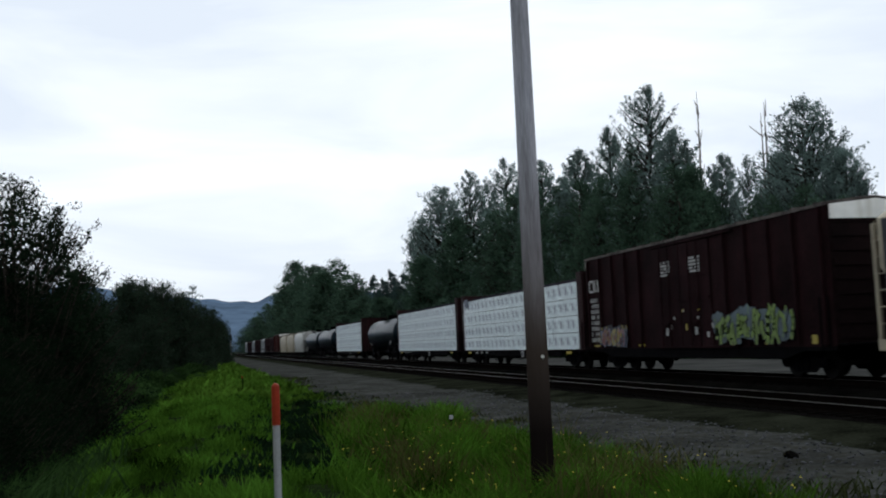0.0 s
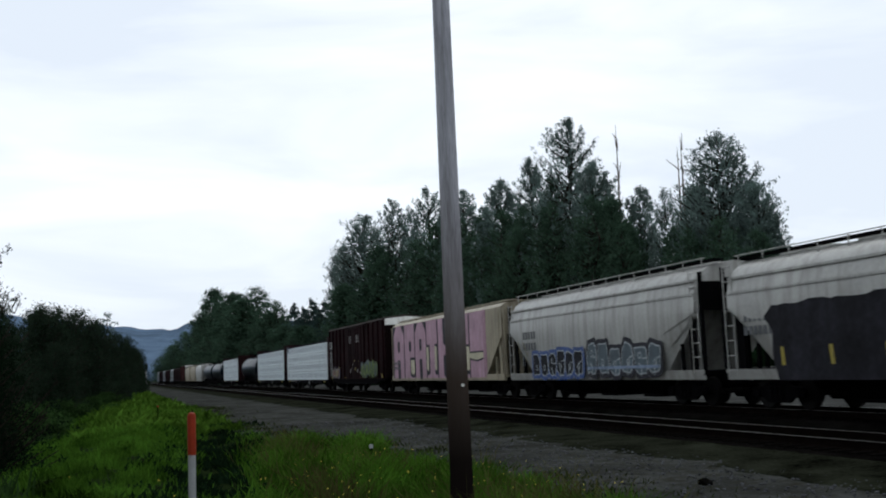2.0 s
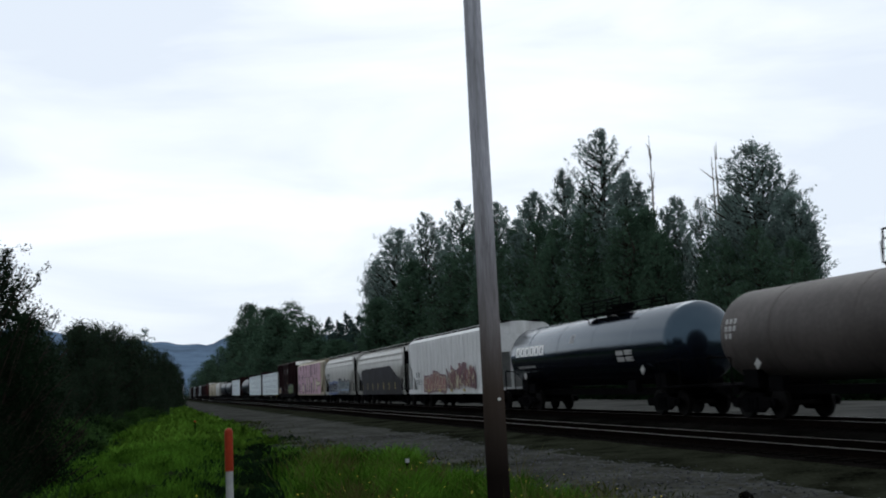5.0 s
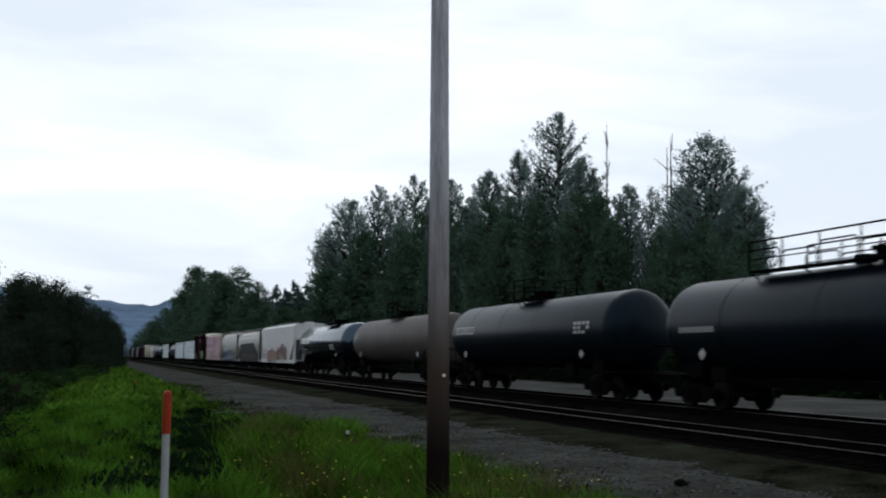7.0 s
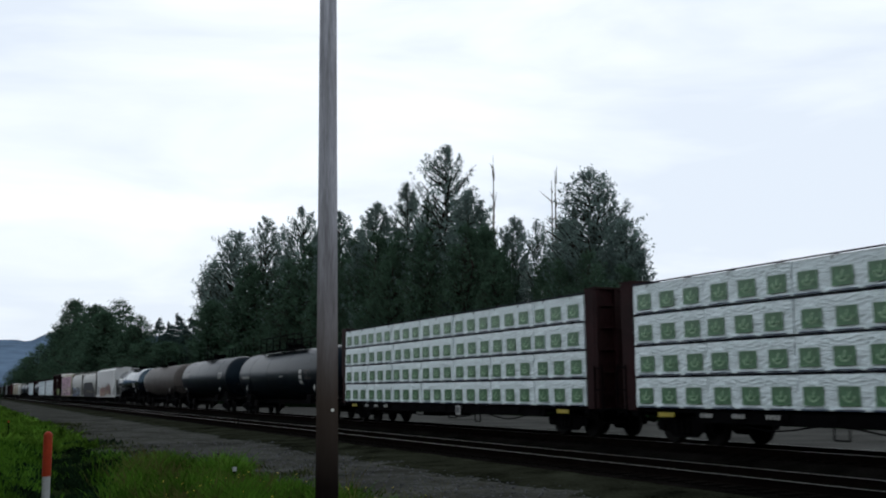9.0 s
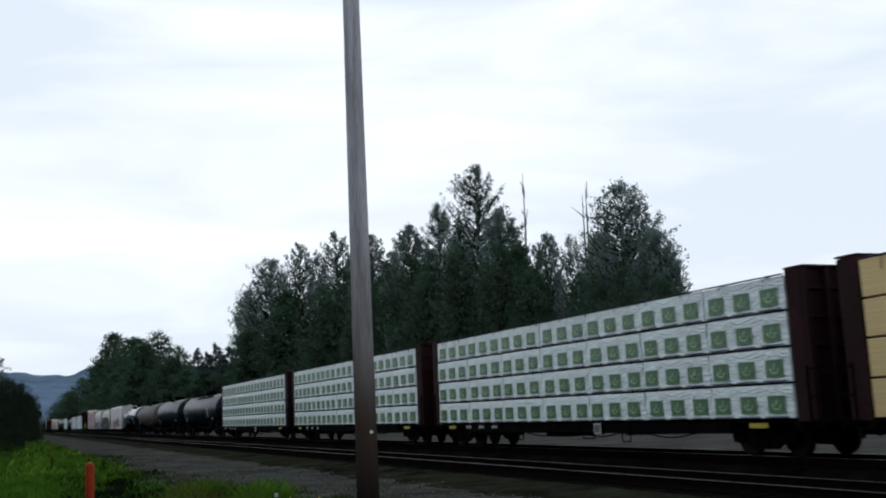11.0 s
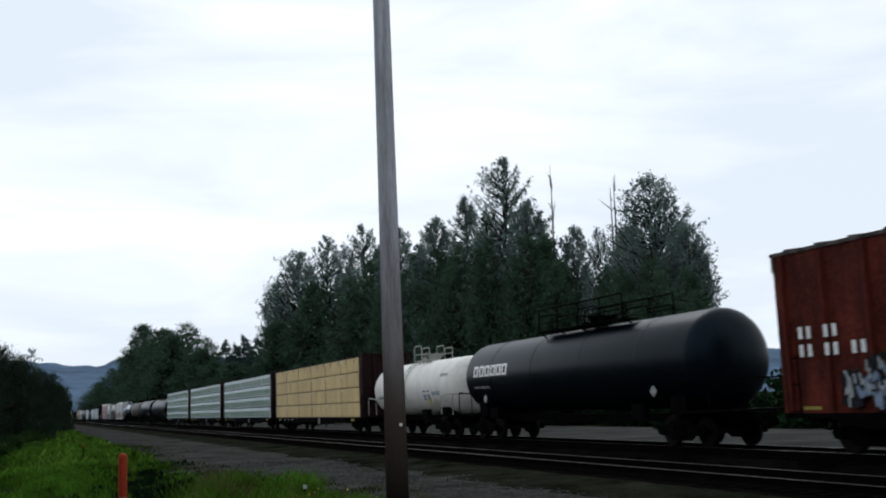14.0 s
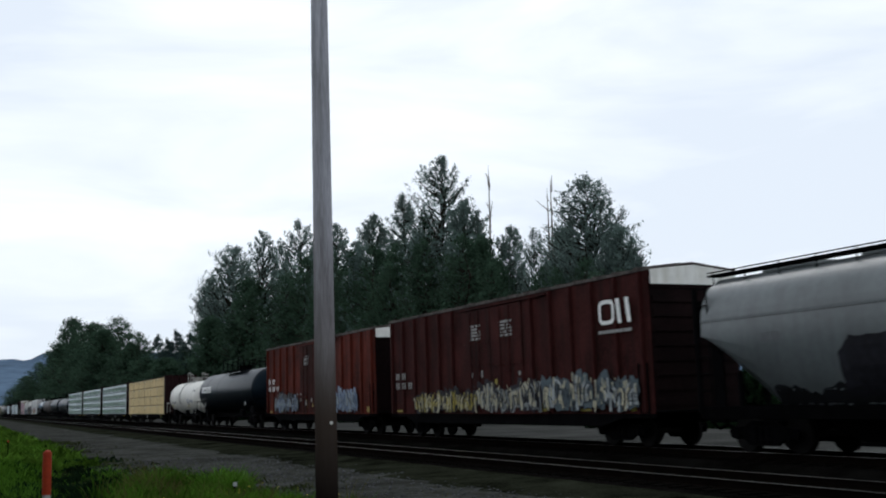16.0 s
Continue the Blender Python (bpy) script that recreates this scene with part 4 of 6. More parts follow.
def bars(root, x, y, z, width, height, rows, cols, material, name="stencil", seed=1, fill=0.82, pairs=False):
    """Lettering that cannot be read: short bars in rows. y is the far end, reading towards the near end."""
    rng = random.Random(seed)
    small = bmesh.new() if rows > 3 else None
    rh, cw = height / rows, width / cols
    for r in range(rows):
        for c in range(cols):
            if pairs and (c % 3 == 2 or (r == 0 and c > cols - 3)):
                continue
            if rows > 3 and rng.random() < 0.15:
                continue
            ya, zt = y - c * cw, z - r * rh
            bm = small or bmesh.new()
            slab(bm, [(ya, zt), (ya, zt - rh * 0.68), (ya - cw * fill, zt - rh * 0.68), (ya - cw * fill, zt)], x, 0.005)
            if not small:
                part(name, bm, material, root)
    if small:
        tagged(part(name + "_block", small, material, root), kind="stuff")


def blob(rng, cy, cz, w, h, n=12, jag=0.25):
    out = []
    for i in range(n):
        a = 2 * math.pi * i / n
        k = 1 + jag * rng.uniform(-1, 1)
        c, s = math.cos(a), math.sin(a)
        out.append((cy + w / 2 * k * math.copysign(abs(c) ** 0.6, c), cz + h / 2 * k * math.copysign(abs(s) ** 0.6, s)))
    return out


def stroke(bm, pts, width, x, depth):
    """A painted line of even width through (y, z) points."""
    for (ya, za), (yb, zb) in zip(pts, pts[1:]):
        d = Vector((yb - ya, zb - za))
        if d.length < 1e-4:
            continue
        n = Vector((-d.y, d.x)).normalized() * width / 2
        d = d.normalized() * width * 0.3
        slab(bm, [(ya + n.x - d.x, za + n.y - d.y), (ya - n.x - d.x, za - n.y - d.y), (yb - n.x + d.x, zb - n.y + d.y), (yb + n.x + d.x, zb + n.y + d.y)], x, depth)


def graffiti(root, x, ya, yb, z0, z1, letters, shade, fill, line, accent, seed, label, tall=0.8):
    """Sprayed pieces that spell nothing: a ragged cloud under bent, outlined daubs, glints and drips, from ya (far) to yb (near)."""
    rng = random.Random(seed)
    w = (ya - yb) / letters
    for i in range(letters):
        c, h = ya - (i + 0.5) * w, (z1 - z0) * rng.uniform(tall, 1.0)
        bm = bmesh.new()
        kinds = []

        def ink(kind):
            kinds.extend([kind] * (len(bm.faces) - len(kinds)))

        for k in range(3):
            hb = h * rng.uniform(0.45, 0.8)
            zc = min(z0 + h - hb / 2, z0 + hb / 2 * 1.3 + h * rng.uniform(0, 0.3))
            cloud = blob(rng, c + w * rng.uniform(-0.35, 0.35), zc, w * rng.uniform(0.7, 1.1), hb, 16, 0.28)
            slab(bm, [(p, max(z0, q)) for p, q in cloud], x, 0.003 + 0.0004 * (i % 5) + 0.002 * k)
        ink(0)
        for k in range(5):
            cc, hb = c + w * (0.45 - 0.225 * k + rng.uniform(-0.09, 0.09)), rng.uniform(0.0, 0.4)
            ht, bend, hook = rng.uniform(0.62, 0.97), w * rng.uniform(-0.2, 0.2), w * rng.uniform(-0.3, 0.3)
            width = w * rng.uniform(0.09, 0.2)
            path = [(cc + bend * math.sin(2.4 * j / 4) + (hook if j == 4 else 0), z0 + 0.1 + (h - 0.2) * (hb + (ht - hb) * j / 4)) for j in range(5)]
            if k % 2 and rng.random() < 0.6:
                path = path[:3] + [(path[2][0] + hook, path[2][1] - 0.12 * h), (path[1][0] + hook * 1.3, path[1][1])]
            stroke(bm, path, width + 0.07, x - 0.010 - 0.0015 * k, 0.004)
            ink(2)
            stroke(bm, path, width, x - 0.019 - 0.0015 * k, 0.004)
            ink(rng.choice((1, 1, 1, 3, 0)))
        for k in range(6):
            p, q = c + w * rng.uniform(-0.55, 0.55), z0 + h * rng.uniform(0.3, 0.98)
            stroke(bm, [(p, q), (p + rng.uniform(-0.05, 0.05), max(z0 + 0.03, q - h * rng.uniform(0.05, 0.2)))], rng.uniform(0.025, 0.07), x - 0.030 - 0.0006 * k, 0.003)
        ink(3)
        bm.faces.ensure_lookup_table()
        for k, f in zip(kinds, bm.faces):
            f.material_index = k
        o = part("paint_letter", bm, shade, root, label)
        for m in (fill, line, accent):
            o.data.materials.append(m)


def bubble(root, x, ya, yb, z0, z1, letters, halo, fill, line, seed, label):
    """Swollen sprayed letters, each a painted piece: soft halo, pale outline, dark body and counters, from ya (far) to yb (near)."""
    rng = random.Random(seed)
    w = (ya - yb) / letters
    for i in range(letters):
        c, h = ya - (i + 0.5) * w, (z1 - z0) * rng.uniform(0.82, 1.0)
        cz, lean = z0 + h * 0.48, rng.uniform(-0.12, 0.12)
        bm = bmesh.new()
        marks = []
        body = blob(rng, c, cz, w * rng.uniform(0.78, 0.9), h * 0.74, 18, 0.13)
        body = [(p + lean * (q - cz), q) for p, q in body]
        grow = lambda k, d: [(c + (p - c) * k + math.copysign(d, p - c), cz + (q - cz) * k + math.copysign(d, q - cz)) for p, q in body]
        slab(bm, grow(1.22, 0.08), x, 0.003 + 0.0004 * i)
        marks.append(len(bm.faces))
        slab(bm, grow(1.0, 0.03), x - 0.007, 0.003 + 0.0004 * i)
        marks.append(len(bm.faces))
        slab(bm, grow(0.94, -0.012), x - 0.013, 0.003 + 0.0004 * i)
        marks.append(len(bm.faces))
        kind = rng.randrange(4)
        hole = blob(rng, c + w * rng.uniform(-0.08, 0.08), cz + h * rng.choice((0.12, -0.1)), w * 0.2, h * 0.16, 9, 0.2)
        stroke(bm, hole + hole[:1], 0.035, x - 0.019, 0.003)
        if kind != 3:
            s = rng.choice((-1, 1))
            stroke(bm, [(c - s * w * 0.02, cz - h * 0.42), (c - s * w * 0.05, cz - h * 0.2), (c + s * w * 0.14, cz - h * 0.1)], 0.045, x - 0.019, 0.004)
        if kind in (1, 2):
            stroke(bm, [(c - w * 0.44, cz + h * 0.06), (c - w * 0.18, cz + h * 0.02)], 0.045, x - 0.019, 0.005)
        bm.faces.ensure_lookup_table()
        order = (0, 1, 2, 1)
        for k, f in enumerate(bm.faces):
            f.material_index = order[sum(k >= m for m in marks)]
        o = part("paint_letter", bm, halo, root, label)
        for m in (line, fill):
            o.data.materials.append(m)


def boxcar(name, label, y0, y1, paint, eave=4.83, sill=0.62, ribs=14, door=(0.505, 2.4), marks=True, panel=True, seed=1, roof=None, door_paint=None):
    root, length = make_car(name, label, "boxcar", y0, y1, 2.3)
    hl, hw = length / 2, 1.54
    bm = bmesh.new()
    prism(bm, [(-hw, 0.98), (hw, 0.98), (hw, eave), (0, eave + 0.16), (-hw, eave)], -hl, hl)
    part("body", bm, paint, root)
    bm = bmesh.new()
    prism(bm, [(-hw - 0.05, eave - 0.03), (-hw - 0.05, eave + 0.06), (0, eave + 0.24), (hw + 0.05, eave + 0.06), (hw + 0.05, eave - 0.03), (0, eave + 0.19)], -hl - 0.05, hl + 0.05)
    n = int(length / 1.05)
    for i in range(n):
        y = -hl + (i + 0.5) * length / n
        prism(bm, [(-hw - 0.06, eave + 0.06), (-hw - 0.06, eave + 0.10), (0, eave + 0.29), (hw + 0.06, eave + 0.10), (hw + 0.06, eave + 0.06), (0, eave + 0.22)], y - 0.05, y + 0.05)
    part("roof", bm, roof or M_ROOF, root, "ribbed dusty steel roof")
    bm = bmesh.new()
    for s in (-1, 1):
        a = sorted((s * (hw - 0.05), s * (hw + 0.015)))
        prof = [(-hl, 0.98), (-hl, 0.86), (-hl + 1.6, 0.86), (-hl + 2.6, sill), (hl - 2.6, sill), (hl - 1.6, 0.86), (hl, 0.86), (hl, 0.98)]
        v0, v1 = [bm.verts.new((a[0], y, z)) for y, z in prof], [bm.verts.new((a[1], y, z)) for y, z in prof]
        for i in range(8):
            bm.faces.new((v0[i], v0[(i + 1) % 8], v1[(i + 1) % 8], v1[i]))
        bm.faces.new(v0)
        bm.faces.new(v1)
    part("side_sill", bm, M_UNDER, root)
    bm = bmesh.new()
    prism(bm, [(0, -0.075), (-0.11, -0.05), (-0.11, 0.05), (0, 0.075)], 0, 1)
    for v in bm.verts:
        v.co = Vector((v.co.x, v.co.z, v.co.y))
    rib = to_mesh("rib", bm, paint)
    span = eave - 1.08
    d0, d1 = hl - door[0] * length - door[1], hl - door[0] * length + door[1]
    signs = (d0 + (d1 - d0) * 0.25, d0 + (d1 - d0) * 0.75)
    for i in range(ribs):
        y = hl - 0.35 - (length - 0.7) * i / (ribs - 1)
        if d0 < y < d1:
            continue
        o = shared("rib", rib, root, (-hw, y, 1.02))
        o.scale = (1, 1, span)
    for k, (a, b) in enumerate(((d0 + 0.1, (d0 + d1) / 2 - 0.03), ((d0 + d1) / 2 + 0.03, d1 - 0.1))):
        bm = bmesh.new()
        box(bm, -hw - 0.05, -hw, a, b, 1.05, eave - 0.2)
        for z in (1.9, 2.75, 3.6):
            box(bm, -hw - 0.075, -hw - 0.04, a + 0.08, b - 0.08, z - 0.05, z + 0.05)
        d = part("door", bm, door_paint or paint, root, "sliding plug door")
        for f in (0.35, 0.65):
            bm = bmesh.new()
            tube(bm, (-hw - 0.1, a + (b - a) * f, 1.02), (-hw - 0.1, a + (b - a) * f, eave - 0.25), 0.025, seg=6)
            part("lock_rod", bm, door_paint or paint, d)
        bm = bmesh.new()
        box(bm, -hw - 0.14, -hw - 0.07, (a + b) / 2 - 0.2, (a + b) / 2 + 0.2, 1.85, 1.95)
        part("door_handle", bm, paint, d)
        bm = bmesh.new()
        box(bm, -hw - 0.085, -hw - 0.076, a + (b - a) * 0.46, a + (b - a) * 0.54, 1.45, 1.72)
        part("door_label", bm, M_MARK, d)
    rng = random.Random(seed + 5)
    for k in range(9):
        bm = bmesh.new()
        y, z, w = d0 + (d1 - d0) * rng.random(), rng.choice((1.35, 1.62, 1.66, 2.02, 2.3)), rng.uniform(0.07, 0.2)
        box(bm, -hw - 0.056, -hw - 0.051, y - w / 2, y + w / 2, z, z + rng.uniform(0.06, 0.26))
        part("label_plate", bm, M_MARK if k % 4 else M_YELLOW, root)
    bm = bmesh.new()
    box(bm, -hw - 0.11, -hw - 0.01, d0 - 1.6, d1 + 0.1, eave - 0.16, eave - 0.09)
    part("door_track", bm, paint, root)
    bm = bmesh.new()
    box(bm, -hw - 0.11, -hw - 0.01, d0 - 1.6, d1 + 0.1, 0.98, 1.05)
    part("door_track", bm, paint, root)
    for s in (-1, 1):
        # end wall and ribs carry the shade of the car gap in their colour
        bm = bmesh.new()
        box(bm, -hw + 0.02, hw - 0.02, *sorted((s * (hl + 0.002), s * (hl + 0.03))), 1.0, eave - 0.44)
        part("end_wall", bm, M_ENDSHADE, root, "dark maroon end wall with the gap's shade in its paint")
        for i in range(9):
            z = 1.2 + i * (eave - 1.3) / 9
            bm = bmesh.new()
            box(bm, -hw + 0.08, hw - 0.08, *sorted((s * (hl + 0.031), s * (hl + 0.075))), z, z + 0.2)
            part("end_rib", bm, M_ENDSHADE, root)
        if panel:
            bm = bmesh.new()
            prism(bm, [(-hw + 0.02, eave - 0.42), (hw - 0.02, eave - 0.42), (hw - 0.02, eave - 0.01), (0, eave + 0.15), (-hw + 0.02, eave - 0.01)], *sorted((s * (hl + 0.078), s * (hl + 0.10))))
            part("end_panel", bm, M_WHITEPANEL, root, "bright white upper end panel")
        ladder(root, -hw - 0.04, s * (hl - 0.42), 0.9, 2.4, M_UNDER)
        bm = bmesh.new()
        box(bm, -hw, hw, *sorted((s * (hl + 0.05), s * (hl + 0.5))), 1.02, 1.06)
        part("end_platform", bm, M_UNDER, root)
    for y in signs:
        bars(root, -hw - 0.052, y + 0.45, eave - 0.75, 0.9, 0.6, 5, 7, M_MARK, seed=seed + int(y))
    for i in range(8):
        bm = bmesh.new()
        y = hl - 1.0 - (length - 2.0) * i / 7
        box(bm, -hw - 0.02, -hw - 0.012, y - 0.13, y + 0.13, 1.06, 1.32) if i % 2 else box(bm, -hw - 0.02, -hw - 0.012, y - 0.3, y + 0.3, 1.06, 1.14)
        part("reflector", bm, M_YELLOW, root)
    return root, hl, hw


SECTION = {
    "flat": [(-1.56, 0.95), (-1.56, 4.30), (-1.30, 4.50), (0, 4.62)],
    "cylinder": [(-0.92, 0.95), (-1.18, 1.18), (-1.38, 1.5), (-1.52, 1.9), (-1.60, 2.4), (-1.62, 2.9), (-1.59, 3.42), (-1.57, 3.48), (-1.50, 3.74), (-1.28, 4.08), (-0.92, 4.32), (0, 4.46)],
    "round": [(-1.40, 0.95), (-1.52, 1.5), (-1.60, 2.2), (-1.61, 2.9), (-1.58, 3.42), (-1.56, 3.48), (-1.50, 3.74), (-1.28, 4.08), (-0.92, 4.32), (0, 4.46)],
}


def hopper(name, label, y0, y1, paint, shape="flat", ribs=0, sheet=None, seed=1, walk_mat=None, fillmat=None, zs=1.0, seams=(3.45, 3.78), frame_mat=None):
    root, length = make_car(name, label, "hopper car", y0, y1, 1.9)
    hl = length / 2
    sec = [(x, z if z < 1 else 0.95 + (z - 0.95) * zs) for x, z in SECTION[shape]]
    full = sec + [(-x, z) for x, z in sec[::-1][1:]]
    rings = []
    for f, zb, top in ((-hl + 0.35, 3.05, 0.86), (-hl + 0.42, 2.95, 1), (-hl + 2.75, 0.95, 1), (0, 0.95, 1), (hl - 2.75, 0.95, 1), (hl - 0.42, 2.95, 1), (hl - 0.35, 3.05, 0.86)):
        rings.append([(x * (top if shape != "flat" else 1), f, max(z, zb)) for x, z in full])
    bm = bmesh.new()
    loft(bm, rings)
    bmesh.ops.remove_doubles(bm, verts=bm.verts[:], dist=0.002)
    part("body", bm, paint, root, smooth=True)
    if ribs:
        bm = bmesh.new()
        prism(bm, [(0, -0.09), (-0.06, -0.05), (-0.06, 0.05), (0, 0.09)], 0, 1)
        for v in bm.verts:
            v.co = Vector((v.co.x, v.co.z, v.co.y))
        rib = to_mesh("rib", bm, fillmat or paint)
        for i in range(ribs):
            y = hl - 2.6 - (length - 5.2) * i / (ribs - 1)
            o = shared("rib", rib, root, (-1.56, y, 0.97))
            o.scale = (1, 1, 3.33)
    else:
        for z, x in ((seams[0], 1.60), (seams[1], 1.52)):
            bm = bmesh.new()
            box(bm, -x - 0.02, -x + 0.06, -hl + 0.45, hl - 0.45, z - 0.035, z + 0.035)
            part("side_seam", bm, paint, root)
    bm = bmesh.new()
    prism(bm, [(-1.60 if shape == "flat" else -1.50, 0.86), (-1.50, 0.86), (-1.50, 1.16), (-1.60 if shape == "flat" else -1.58, 1.16)], -hl + 0.1, hl - 0.1)
    prism(bm, [(1.50, 0.86), (1.60, 0.86), (1.60, 1.16), (1.50, 1.16)], -hl + 0.1, hl - 0.1)
    part("side_sill", bm, walk_mat or paint, root)
    for s in (-1, 1):
        bm = bmesh.new()
        yy = s * (hl - 0.12)
        for x in (-1.5, -0.75, 0.75, 1.5):
            box(bm, x - 0.05, x + 0.05, yy - 0.05, yy + 0.05, 1.0, 4.2 if abs(x) > 1 else 3.4)
        box(bm, -1.5, 1.5, yy - 0.06, yy + 0.06, 1.0, 1.15)
        box(bm, -1.5, 1.5, yy - 0.04, yy + 0.04, 3.0, 3.9)
        part("end_frame", bm, frame_mat or paint, root)
        ladder(root, -1.57, s * (hl - 0.45), 1.0, 4.25, walk_mat or paint)
        bm = bmesh.new()
        slab(bm, [(s * (hl - 0.62), 2.75), (s * (hl - 0.62), 1.05), (s * (hl - 1.0), 1.05), (s * (hl - 1.0), 2.4)][::s], -1.42, 0.05)
        box(bm, -1.45, -1.35, *sorted((s * (hl - 1.5), s * (hl - 1.6))), 0.98, 2.0)
        part("corner_post", bm, frame_mat or paint, root)
    # discharge bays below the sill
    for k in (-1, 0, 1):
        bm = bmesh.new()
        yc, q = k * (length - 6.4) / 3, (length - 6.4) / 6
        v0 = [bm.verts.new((x, yc + y, 0.95)) for x, y in ((-1.3, -q), (1.3, -q), (1.3, q), (-1.3, q))]
        v1 = [bm.verts.new((x, yc + y, 0.30)) for x, y in ((-0.55, -0.5), (0.55, -0.5), (0.55, 0.5), (-0.55, 0.5))]
        for i in range(4):
            bm.faces.new((v0[i], v0[(i + 1) % 4], v1[(i + 1) % 4], v1[i]))
        bm.faces.new(v1)
        bm.faces.new(v0)
        box(bm, -0.75, 0.75, yc - 0.6, yc + 0.6, 0.24, 0.32)
        part("discharge_hopper", bm, M_UNDER, root)
    # roof walk with side rails
    top = sec[-1][1]
    bm = bmesh.new()
    for s in (-1, 1):
        box(bm, s * 0.80 - 0.22, s * 0.80 + 0.22, -hl + 0.1, hl - 0.1, top - 0.03, top + 0.02)
    part("roof_walk", bm, walk_mat or M_UNDER, root, "steel grating roof walk")
    bm = bmesh.new()
    zr = top - 0.05 if shape != "flat" else top - 0.08
    for i in range(15):
        y = -hl + 0.5 + (length - 1.0) * i / 14
        tube(bm, (-1.14, y, zr - 0.22), (-1.16, y, zr + 0.10), 0.018, seg=5)
    tube(bm, (-1.16, -hl + 0.3, zr + 0.10), (-1.16, hl - 0.3, zr + 0.10), 0.017, seg=6)
    part("roof_rail", bm, walk_mat or paint, root)
    for i in range(5):
        bm = bmesh.new()
        y = -hl + 2.4 + (length - 4.8) * i / 4
        box(bm, -0.4, 0.4, y - 0.9, y + 0.9, top - 0.1, top + 0.06)
        part("roof_hatch", bm, paint, root)
    return root, hl


